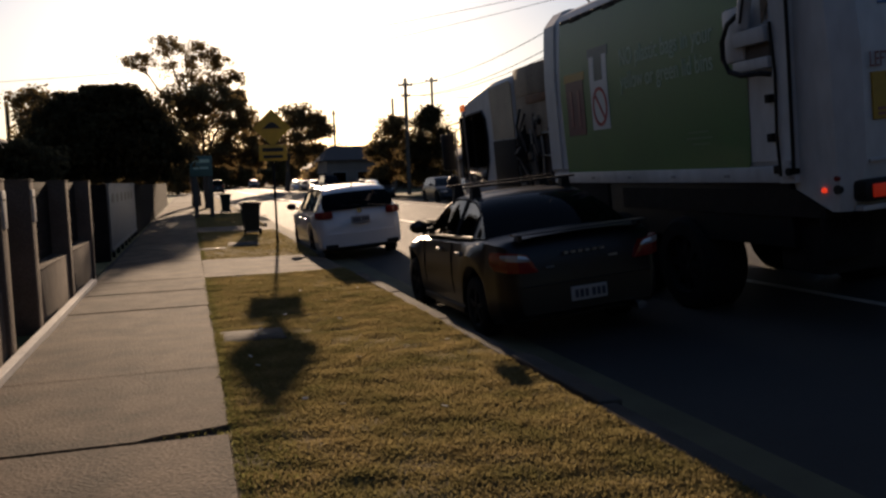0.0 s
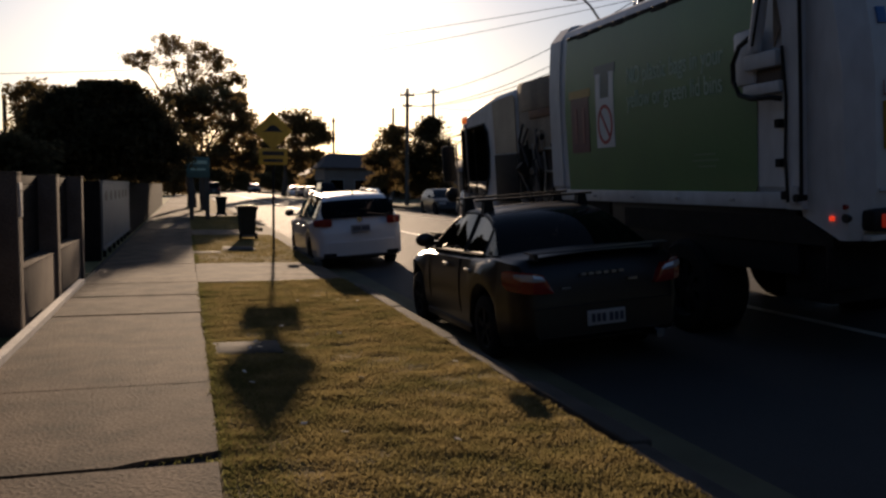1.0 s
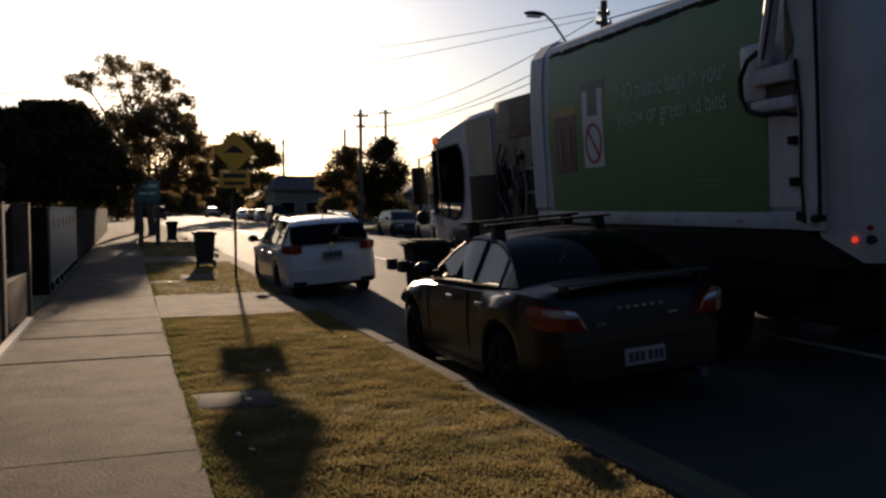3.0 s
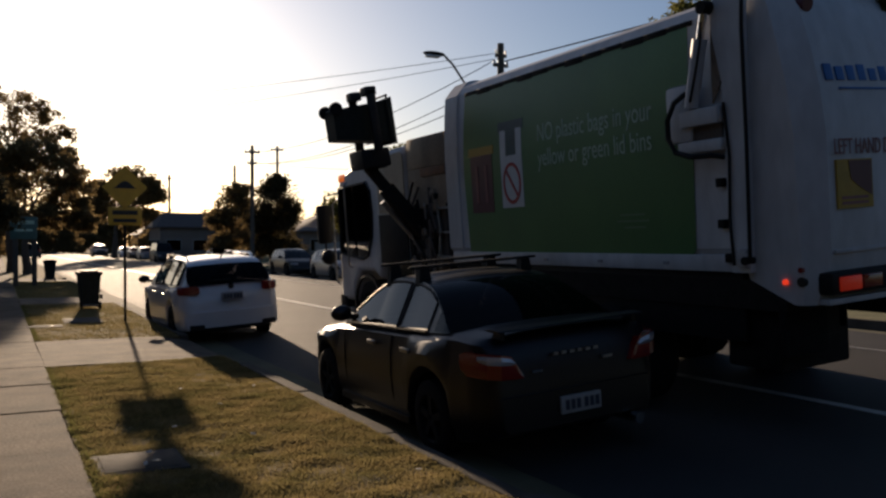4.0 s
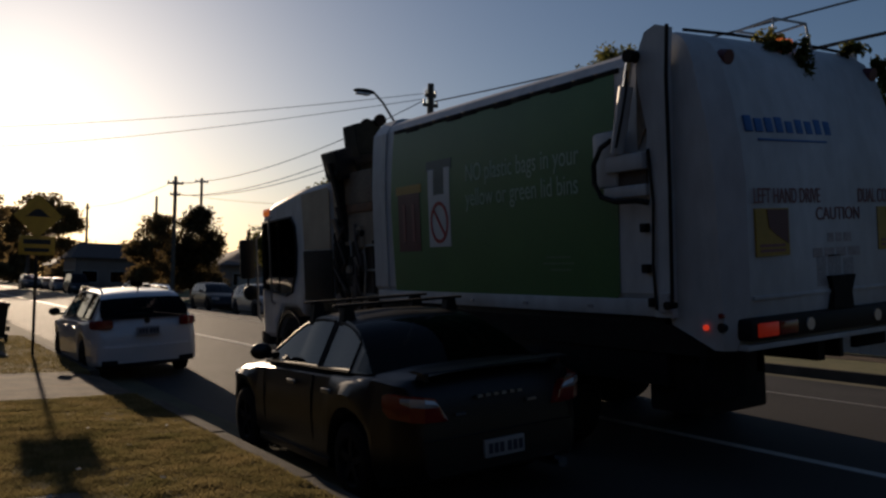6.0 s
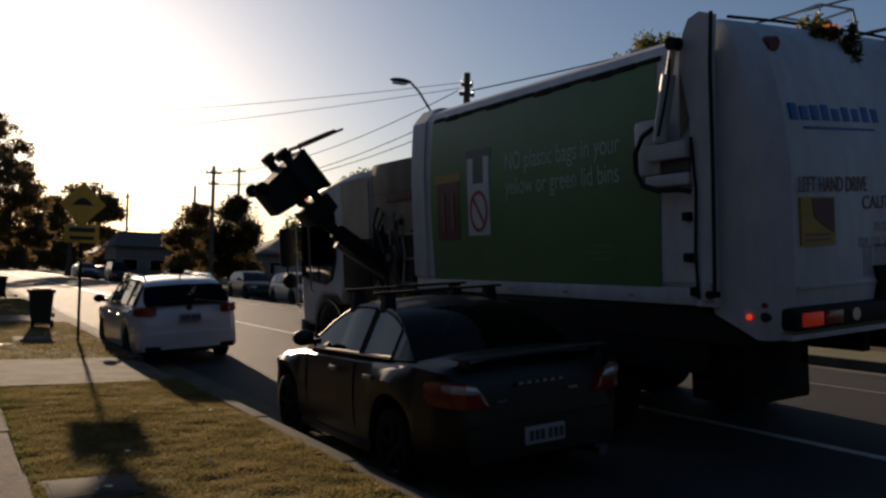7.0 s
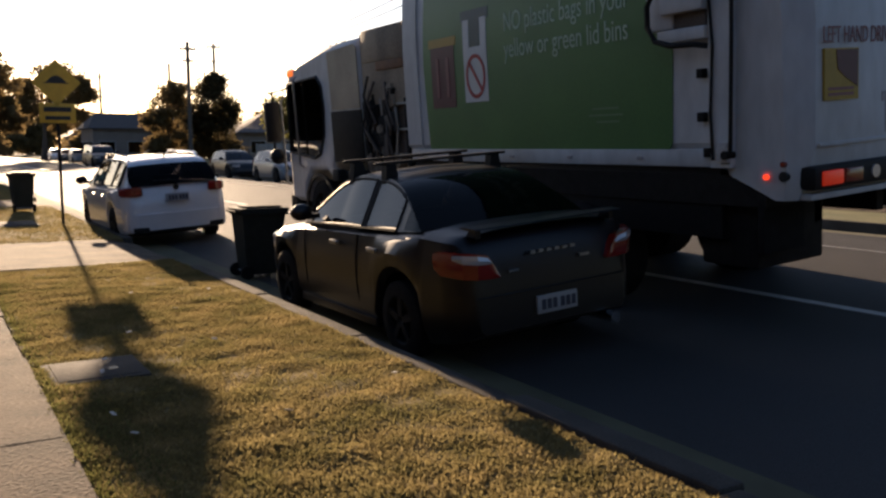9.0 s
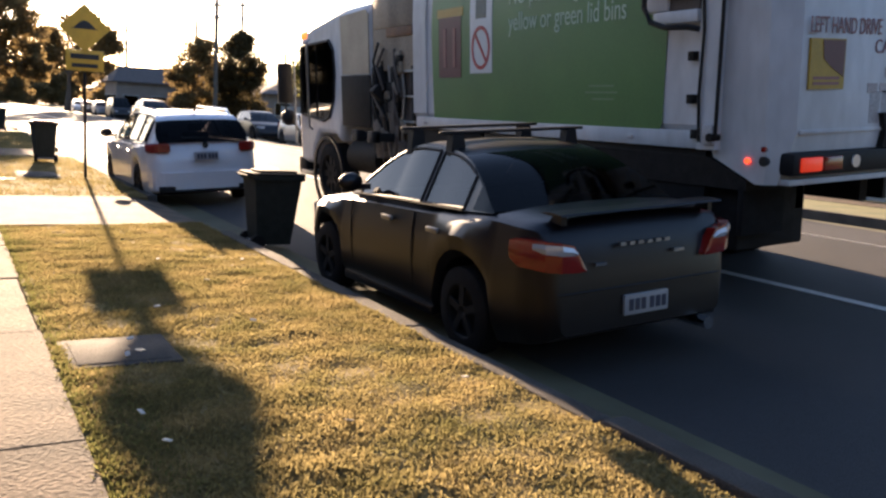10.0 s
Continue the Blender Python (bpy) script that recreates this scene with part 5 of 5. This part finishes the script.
def rear_box(x0, x1, z0, z1, mat, name, parent, y=REAR_Y, proud=0.02, bevel=0.0):
    return part(name, box(bm_new(), x0, x1, y - proud, y + 0.03, z0, z1, bevel), mat, parent)


def rear_at(x, z):
    return Matrix.Translation((x, REAR_Y - 0.017, z)) @ Matrix.Rotation(radians(90), 4, "X")


bumper = part("rear_light_bar", box(bm_new(), -1.17, 1.17, -4.81, -4.64, 1.19, 1.37, 0.05), BLACKP, truck, "black rear light bar")
for s in (-1, 1):
    part("brake_lamp", box(bm_new(), *sorted((s * 1.10, s * 0.86)), -4.825, -4.805, 1.225, 1.33, 0.012), BRAKE_RED, bumper, "dimly lit red brake lamp")
    part("turn_lamp", box(bm_new(), *sorted((s * 0.84, s * 0.62)), -4.82, -4.805, 1.225, 1.33, 0.012), RED_LENS, bumper)
    part("reverse_lamp", rod(bm_new(), (s * 0.46, -4.82, 1.28), (s * 0.46, -4.80, 1.28), 0.05, seg=16), CLEAR_LENS, bumper)
    part("high_lamp", rod(bm_new(), (s * 0.98, -4.56, 3.40), (s * 0.98, -4.48, 3.42), 0.06, seg=14), DECAL_MAROON, gate_part, "dark red high lamp")
part("sill_flange", box(bm_new(), -1.15, 1.15, -4.76, -4.62, 1.12, 1.165, 0.01), TRUCK_WHITE, gate_part)
for yy, z, mat in ((-4.45, 1.295, LIT_RED), (-4.60, 1.39, RED_LENS)):
    part("side_lamp", rod(bm_new(), (-1.262, yy, z), (-1.232, yy, z), 0.022, seg=12), mat, truck, "small red side lamp")
part("side_socket", rod(bm_new(), (-1.258, -4.60, 1.30), (-1.20, -4.60, 1.30), 0.038, seg=14), INK_BLACK, truck)
text_on("lettering", "LEFT HAND DRIVE", 0.17, rear_at(-1.02, 2.24), INK_RED, gate_part, "LEFT", 0.60)
text_on("lettering", "CAUTION", 0.15, rear_at(-0.25, 2.10), INK_RED, gate_part, "LEFT", 0.9)
text_on("lettering", "DUAL CONTROL", 0.17, rear_at(0.34, 2.24), INK_RED, gate_part, "LEFT", 0.58)
for x0, x1, z in ((-0.10, -0.02, 1.99), (0.01, 0.09, 1.99), (0.12, 0.22, 1.99), (-0.30, -0.18, 1.87), (-0.15, -0.02, 1.87), (0.01, 0.14, 1.87), (0.17, 0.34, 1.87)):
    rear_box(x0, x1, z - 0.075, z, INK_GREY, "bar", gate_part, REAR_Y - 0.014, 0.002)
for x0, x1, z0, z1 in ((-0.26, -0.14, 1.56, 1.80), (-0.11, 0.06, 1.5, 1.81), (0.10, 0.24, 1.58, 1.78)):
    rear_box(x0, x1, z0, z1, GRIME_PALE, "grime_streak", gate_part, REAR_Y - 0.014, 0.002)
part("catch_plate", prism(bm_new(), [(-0.14, 1.64), (0.20, 1.64), (0.14, 1.50), (0.16, 1.37), (-0.12, 1.37), (-0.10, 1.50)], "y", -4.80, -4.70), DARKSTEEL, gate_part)
for k in range(9):
    x = -1.0 + k * 0.125
    hgt = (0.13, 0.11, 0.12, 0.13, 0.10, 0.12, 0.11, 0.13, 0.12)[k]
    part("logo_bar", box(bm_new(), x, x + 0.085, -0.006, 0.01, 0, hgt, 0.004, pose(0, -4.702, 2.80, -12, 0, 0)), INK_BLUE, gate_part)
part("logo_bar", box(bm_new(), -0.87, 0.0, -0.006, 0.01, -0.07, -0.055, 0, pose(0, -4.702, 2.80, -12, 0, 0)), INK_BLUE, gate_part)
snag = new("caught_foliage", crown_mesh("caught_foliage", [(-0.05, -4.3, 3.65, 0.20, 0.12, 0.08), (0.0, -4.54, 3.48, 0.09, 0.04, 0.16), (-0.2, -4.46, 3.58, 0.16, 0.04, 0.05), (0.95, -4.4, 3.66, 0.12, 0.10, 0.07), (1.14, -4.5, 3.50, 0.08, 0.08, 0.08), (1.2, -4.56, 3.32, 0.07, 0.06, 0.08)], 200, 0.035, LEAF_GREEN, 77, 14, 0.35))
snag.parent = gate_part
part("roof_beacon", box(bm_new(), -0.12, 0.04, -4.42, -4.34, 3.60, 3.67, 0.02), ORANGE_LENS, gate_part, "glowing orange beacon at the tailgate's top")
part("top_edge", tube(bm_new(), [(-1.08, -4.2, 3.69), (-0.5, -4.22, 3.70), (0.5, -4.22, 3.70), (1.08, -4.2, 3.69)], 0.014), DARKSTEEL, gate_part)
for x0 in (-1.0, 0.62):
    st = part("warning_sticker", box(bm_new(), x0, x0 + 0.40, REAR_Y - 0.018, REAR_Y + 0.02, 1.83, 2.20), DECAL_YELLOW, gate_part, "yellow and dark red warning sticker")
    part("sticker_field", prism(bm_new(), [(x0 + 0.13, 2.19), (x0 + 0.39, 2.19), (x0 + 0.385, 1.92), (x0 + 0.24, 1.99), (x0 + 0.15, 2.05)], "y", REAR_Y - 0.022, REAR_Y - 0.017), DECAL_MAROON, st)
    for z in (1.86, 1.90):
        part("bar", box(bm_new(), x0 + 0.04, x0 + 0.34, REAR_Y - 0.021, REAR_Y - 0.0175, z, z + 0.022), INK_RED, st)
rear_box(-1.06, 1.06, 1.50, 1.53, TRUCK_WHITE, "rear_rib", gate_part, REAR_Y, 0.025, 0.006)
rail = bm_new()
tube(rail, [(-0.02, -4.24, 3.65), (0.03, -4.24, 3.89), (0.48, -4.24, 3.89), (0.55, -4.24, 3.65)], 0.012)
tube(rail, [(0.03, -4.24, 3.89), (0.03, -3.84, 3.87), (0.48, -3.84, 3.87), (0.48, -4.24, 3.89)], 0.012)
part("roof_rail", rail, STEEL, truck)
for x in (-1.0, 1.0):
    part("mudflap", box(bm_new(), x - 0.24, x + 0.24, -4.42, -4.36, 0.70 if x < 0 else 0.94, 1.1, 0.01), RUBBER, truck)
    part("mudguard", prism(bm_new(), [(-4.44, 1.14), (-4.44, 1.06), (-1.0, 1.06), (-1.0, 1.30), (-4.05, 1.30)], "x", x - 0.24, x + 0.24), DARKSTEEL, truck)
part("rear_tank", box(bm_new(), -1.15, -0.35, -4.3, -3.72, 0.55, 1.08, 0.04), DARKSTEEL, truck)
for yy in (-2.3, -0.95, 4.0):
    for x in (-1.06, 1.06):
        wheel(truck, x, yy, 0.5, 0.34 if yy > 0 else 0.5, DARKSTEEL, 8)

# hopper between cab and body
hop = bm_new()
box(hop, -1.22, -1.16, 0.98, 2.25, 2.1, 3.06)
box(hop, 1.16, 1.22, 0.98, 2.25, 1.2, 3.06)
box(hop, -1.16, 1.16, 0.98, 1.04, 1.4, 3.14)
box(hop, -1.16, 1.16, 2.19, 2.25, 1.2, 3.06)
box(hop, -1.16, 1.16, 1.04, 2.19, 1.15, 1.4)
part("hopper", hop, GRIME_CREAM, truck, "grimy cream tipping hopper", None)
part("hopper_box", box(bm_new(), -1.235, -1.18, 1.02, 2.20, 2.66, 3.10, 0.03), GRIME_CREAM, truck, "grimy cream hopper side")
part("rust_band", box(bm_new(), -1.24, -1.18, 1.04, 1.80, 2.54, 2.66, 0.01), RUST, truck, "rust brown band on the hopper")
part("hopper_throat", prism(bm_new(), [(1.05, 1.4), (2.2, 1.4), (2.0, 2.4), (1.05, 2.1)], "x", -1.18, -0.9), GRIME, truck)
for k in range(5):
    part("step_rung", box(bm_new(), -1.24, -1.20, 1.0, 1.30, 0.75 + k * 0.33, 0.78 + k * 0.33), STEEL, truck)
for k in range(4):
    yy = 1.35 + k * 0.2
    part("hydraulic_pipe", tube(bm_new(), [(-1.2, yy, 0.7), (-1.23, yy + 0.03, 1.3), (-1.22, yy - 0.04, 1.8), (-1.21, yy + 0.02, 2.05 + 0.06 * k)], 0.022 + 0.01 * (k % 2)), DARKSTEEL if k % 2 else STEEL, truck)
part("valve_block", box(bm_new(), -1.24, -1.0, 1.45, 1.85, 1.55, 1.95, 0.02), DARKSTEEL, truck)
part("cab_back_panel", prism(bm_new(), [(2.34, 2.07), (3.30, 2.07), (3.34, 2.92), (2.42, 2.96), (2.34, 2.90)], "x", -1.2525, -1.235), TRUCK_BEIGE, truck, "grimy cream panel behind the cab")
clutter = random.Random(21)
for k in range(16):
    yy, z = clutter.uniform(1.32, 2.15), clutter.uniform(0.8, 2.3)
    w, h = clutter.uniform(0.04, 0.14), clutter.uniform(0.06, 0.22)
    part("bracket", box(bm_new(), -1.27, -1.15, -w, w, -h, h, 0.012, pose(0, yy, z, clutter.uniform(-35, 35), 0, 0)), (GRIME, DARKSTEEL, GRIME_CREAM, GRIME)[k % 4], truck)
for k in range(9):
    yy, z = clutter.uniform(1.35, 2.1), clutter.uniform(1.5, 2.5)
    pts = [(-1.25, yy, z), (-1.30, yy + clutter.uniform(-0.15, 0.15), z - 0.25), (-1.29, yy + clutter.uniform(-0.25, 0.25), z - 0.55), (-1.23, yy + clutter.uniform(-0.3, 0.3), z - 0.8)]
    part("hose", tube(bm_new(), pts, 0.018), (BLACKP, GRIME)[k % 2], truck)
part("oil_tank", rod(bm_new(), (-1.0, 2.2, 0.85), (-1.0, 3.2, 0.85), 0.26, seg=20), DARKSTEEL, truck)
for k in range(3):
    part("frame_bar", box(bm_new(), -1.23, -1.12, 1.02 + k * 0.6, 1.10 + k * 0.6, 0.65, 2.15, 0.01), DARKSTEEL, truck)
for x in (-1.19, 1.19):
    part("wheel_cover", box(bm_new(), x - 0.03, x + 0.03, -4.0, -0.65, 0.78, 1.37, 0.01), BLACKP, truck)
    part("side_guard", box(bm_new(), x - 0.03, x + 0.03, -0.6, 0.9, 0.55, 0.95, 0.01), BLACKP, truck)

# cab
cab = part("cab", prism(bm_new(), [(2.30, 1.30), (2.30, 2.98), (2.42, 3.04), (3.4, 3.02), (4.55, 2.88), (5.02, 2.74), (5.16, 2.5), (5.24, 1.35), (5.24, 0.62), (4.62, 0.62), (4.55, 0.9), (4.30, 1.14), (3.70, 1.14), (3.45, 1.0), (3.36, 1.30)], "x", -1.24, 1.24), TRUCK_WHITE, truck, "white low entry truck cab", 25)
bmesh_bevel = cab.modifiers.new("edge", "BEVEL")
bmesh_bevel.width, bmesh_bevel.segments, bmesh_bevel.limit_method = 0.09, 3, "ANGLE"
part("windscreen", prism(bm_new(), [(5.05, 2.60), (5.20, 1.40), (5.27, 1.40), (5.17, 2.60)], "x", -1.12, 1.12), GLASS_DARK, cab)
for s in (-1, 1):
    dw = [(5.02, 2.56), (5.10, 1.45), (4.1, 1.35), (3.85, 1.42), (3.66, 1.72), (3.60, 2.1), (3.64, 2.45), (3.80, 2.60)]
    d = part("door_glass", prism(bm_new(), dw, "x", *sorted((s * 1.243, s * 1.255))), GLASS_DARK, cab)
    fr = bm_new()
    for a, b in zip(dw, dw[1:] + dw[:1]):
        rod(fr, (s * 1.25, *a), (s * 1.25, *b), 0.022, seg=6)
    part("door_frame", fr, BLACKP, cab)
    part("grab_rail", tube(bm_new(), [(s * 1.27, 4.55, 1.2), (s * 1.33, 4.55, 1.25), (s * 1.33, 4.55, 2.6), (s * 1.27, 4.55, 2.65)], 0.018), STEEL, cab)
    part("grab_rail", tube(bm_new(), [(s * 1.27, 5.2, 0.9), (s * 1.32, 5.22, 0.95), (s * 1.32, 5.2, 2.3), (s * 1.24, 5.1, 2.4)], 0.018), STEEL, cab)
    mir = part("mirror_arm", tube(bm_new(), [(s * 1.2, 5.15, 2.5), (s * 1.40, 5.36, 2.45), (s * 1.42, 5.40, 1.5), (s * 1.25, 5.25, 1.15)], 0.02), BLACKP, cab)
    part("mirror_head", box(bm_new(), s * 1.42 - 0.13, s * 1.42 + 0.13, 5.34, 5.46, 1.62, 2.30, 0.05), BLACKP, mir, "large black wing mirror")
    bm = bm_new()
    bmesh.ops.create_uvsphere(bm, u_segments=14, v_segments=8, radius=0.14, matrix=Matrix.Translation((s * 1.38, 5.38, 1.38)))
    part("spot_mirror", bm, BLACKP, mir)
    part("beacon", box(bm_new(), *sorted((s * 1.25, s * 0.9)), 4.72, 5.04, 2.66, 2.80, 0.045), ORANGE_LENS, cab, "orange roof beacon")
    part("head_lamp", box(bm_new(), *sorted((s * 1.12, s * 0.75)), 5.22, 5.27, 0.75, 0.95, 0.02), CLEAR_LENS, cab)
    part("wheel_arch", lathe(bm_new(), [(s * 1.22, 0.56), (s * 1.26, 0.56), (s * 1.26, 0.62), (s * 1.22, 0.62)]), BLACKP, cab).matrix_basis = pose(0, 4.0, 0.5)
part("cab_seam", box(bm_new(), -1.246, -1.24, 2.86, 2.875, 1.35, 2.85), DARKSTEEL, cab)
# flat dark plate added in place of the machinery behind the wheel
part("dark_machinery", box(bm_new(), -1.252, -1.235, 2.32, 3.35, 1.30, 2.05, 0.004), DARKSTEEL, cab)
part("front_bumper", box(bm_new(), -1.24, 1.24, 5.0, 5.36, 0.42, 0.72, 0.05), DARKSTEEL, truck)
part("access_step", box(bm_new(), -1.26, -0.9, 4.62, 5.2, 0.42, 0.50, 0.015), STEEL, cab)

# ---- lifting arm: boom, sliding stick and gripper ----
PIVOT = Vector((-0.95, BIN_Y - 13.0, 1.45))
arm = bm_new()
box(arm, 0, 1.25, -0.09, 0.09, -0.10, 0.10, 0.02)
rod(arm, (0, -0.16, 0), (0, 0.16, 0), 0.13, seg=16)
boom = part("lift_boom", arm, DARKSTEEL, truck, "oily steel lifting boom")
part("boom_ram", rod(bm_new(), (0.1, 0.13, 0.1), (1.1, 0.13, 0.13), 0.04, seg=12), STEEL, boom)
st = bm_new()
box(st, -1.15, 0.0, -0.065, 0.065, -0.07, 0.07, 0.015)
stick = part("sliding_stick", st, DARKSTEEL, truck, "sliding stick of the lifting arm")
gr = bm_new()
box(gr, 0.36, 0.62, -0.24, 0.24, 0.34, 0.76, 0.03)
box(gr, -0.42, 0.42, -0.36, -0.30, 0.50, 0.62, 0.015)
box(gr, -0.42, 0.42, 0.30, 0.36, 0.50, 0.62, 0.015)
box(gr, -0.46, -0.34, -0.36, -0.16, 0.48, 0.64, 0.02)
box(gr, -0.46, -0.34, 0.16, 0.36, 0.48, 0.64, 0.02)
gripper = part("gripper", gr, BLACKP, truck, "black gripper jaws of the lifting arm")
part("gripper_motor", rod(bm_new(), (0.55, -0.2, 0.66), (0.55, 0.2, 0.66), 0.09, seg=14), DARKSTEEL, gripper)


# ---- movement ----
# seconds, x and z of the middle of the bin, lean towards the truck in degrees, lid angle
BIN_ROWS = [(0, 4.62, 0.285, 0, 0), (2.85, 4.62, 0.285, 0, 0), (3.1, 4.40, 0.95, 0, 0), (3.3, 4.21, 1.60, 4, 0), (3.5, 4.22, 2.07, 17, 0), (3.7, 4.33, 2.50, 40, 0),
            (3.9, 4.64, 2.97, 70, 0), (4.1, 5.11, 3.31, 93, 0), (4.3, 5.83, 3.43, 135, 60), (4.5, 6.06, 3.42, 158, 80), (5.0, 6.08, 3.40, 162, 80), (5.3, 6.08, 3.46, 158, 80), (5.7, 6.08, 3.42, 162, 80),
            (6.4, 6.06, 3.42, 158, 80), (6.6, 5.78, 3.42, 130, 75), (6.8, 5.14, 3.27, 95, 70), (7.0, 4.33, 2.60, 48, 75), (7.2, 4.16, 1.62, 5, 25), (7.35, 4.18, 1.20, 0, 0), (7.5, 4.24, 0.87, 0, 8),
            (7.6, 4.25, 0.68, 0, 165), (7.7, 4.25, 0.52, 0, 225), (7.8, 4.27, 0.47, -2, 250), (8.0, 4.30, 0.40, -3, 226), (8.2, 4.27, 0.29, -1, 254), (8.3, 4.26, 0.245, 0, 262), (8.37, 4.25, 0.245, 0, 180), (8.43, 4.24, 0.245, 0, 100), (8.5, 4.22, 0.245, 0, 20), (8.6, 4.20, 0.245, 0, 0), (9.0, 4.08, 0.245, 0, 0), (9.5, 3.92, 0.245, 0, 0), (10, 3.80, 0.245, 0, 0)]


def bin_pose(x, z, lean):
    return pose(x, BIN_Y, z) @ pose(0, 0, 0, 0, lean, 0) @ pose(0, 0, -0.5 * BIN_SIZE)


def motions():
    slide = [(0, -0.80), (0.5, -0.66), (1.0, -0.44), (1.5, -0.22), (2.0, -0.04), (2.4, 0.0), (5.0, 0.0), (8.9, 0.0), (9.2, 0.10), (9.5, 0.42), (9.75, 0.78), (10.0, 1.22)]
    walk(truck, [(t, pose(0, y, 0) @ TRUCK_REST) for t, y in slide])
    walk(oncoming, [(0, pose(11.2, 150, road_z(11.2), 0, 0, 180)), (5, pose(11.2, 104, road_z(11.2), 0, 0, 180)), (7.5, pose(11.2, 81, road_z(11.2), 0, 0, 180)), (10, pose(11.2, 58, road_z(11.2), 0, 0, 180))])
    walk(moved_bin, [(t, bin_pose(x, z, a)) for t, x, z, a, _ in BIN_ROWS])
    lid_rows = []
    for t, _, _, _, a in BIN_ROWS:
        lid_rows.append((t, pose(-0.35 * BIN_SIZE, 0, 0.99 * BIN_SIZE, 0, -a, 0)))
    walk(moved_lid, [(t, m) for t, m in fine_rows(lid_rows)])
    # the gripper holds the bin from 2.8 s to 8.35 s and is folded at the truck's side before and after
    held = [(t, x, z, a) for t, x, z, a, _ in BIN_ROWS if 2.8 < t < 8.35]
    folded = (5.95, 1.0, 0)
    rows = [(0, *folded), (1.9, *folded), (2.5, 5.0, 0.6, 0)] + held + [(8.6, 4.6, 0.5, 0), (9.0, 5.75, 0.95, 0), (10, *folded)]
    g, b, s = [], [], []
    for t, x, z, a in rows:
        m = TRUCK_REST.inverted() @ bin_pose(x, z, a)
        g.append((t, m))
        tip = m @ Vector((0.58, 0, 0.5))
        d = tip - PIVOT
        turn = -math.degrees(math.atan2(d.z, d.x))
        b.append((t, pose(*PIVOT, 0, turn, 0)))
        s.append((t, pose(tip.x, tip.y, tip.z, 0, turn, 0)))
    walk(gripper, g)
    walk(boom, b)
    walk(stick, s)


def fine_rows(rows):
    """Splits turns of 80 degrees or more in two."""
    out = [rows[0]]
    for (ta, ma), (tb, mb) in zip(rows[:-1], rows[1:]):
        if ma.to_quaternion().rotation_difference(mb.to_quaternion()).angle > radians(80):
            out.append(((ta + tb) / 2, Matrix.LocRotScale(ma.translation, ma.to_quaternion().slerp(mb.to_quaternion(), 0.5), None)))
        out.append((tb, mb))
    return out


# ---- footpath slabs and kerb stones ----
foot = thing("footpath", "worn warm grey concrete footpath in square slabs", "footpath", None, "", "structure")
part("bed", box(bm_new(), PATH_L - 0.1, PATH_R - 0.004, -12, 300, -0.3, -0.022), JOINT_M, foot)
joints = [-12 + 1.82 * k for k in range(7)] + [0.9, 2.9, 5.1, 7.0, 8.9, 10.85, 12.6, 14.25, 15.75, 17.3, 18.9]
while joints[-1] < 110:
    joints.append(joints[-1] + 1.8)
slab_r = random.Random(3)
gap = {7.0: 0.024, 8.9: 0.007}
for a, b in zip(joints[:-1], joints[1:]):
    bm = box(bm_new(), PATH_L, PATH_R + slab_r.uniform(-0.02, 0.01), a + gap.get(a, 0.012), b - gap.get(b, 0.012), -0.15, slab_r.uniform(-0.007, 0.007), 0.010)
    if a == 7.0:
        bm = prism(bm_new(), [(PATH_L, a + 0.02), (0.45, a + 0.024), (0.60, a + 0.10), (0.80, a + 0.12), (PATH_R, a + 0.17), (PATH_R, b - 0.007), (PATH_L, b - 0.007)], "z", -0.15, 0.002)
    ob = part("slab", bm, CONCRETE, foot, "", None)
kerb = thing("kerb", "grey concrete kerb edging the road", "kerb", None, "", "structure")
y = -20.0
while y < 120:
    n = slab_r.uniform(1.8, 2.6)
    heaved = 0.0
    if y < 8.3 <= y + n + 0.6:
        n, heaved = 8.3 - y, 0.035
    if not any(a - 0.2 < y + n / 2 < b + 0.2 for a, b in DRIVES):
        part("kerb_stone", box(bm_new(), KERB_L + heaved, KERB_R + heaved * 1.5, y + 0.006, y + n - (0.03 if heaved else 0.006), -0.3, slab_r.uniform(-0.006, 0.006) + heaved * 0.4, 0.02), KERB_M, kerb, "", None)
    y += n

motions()
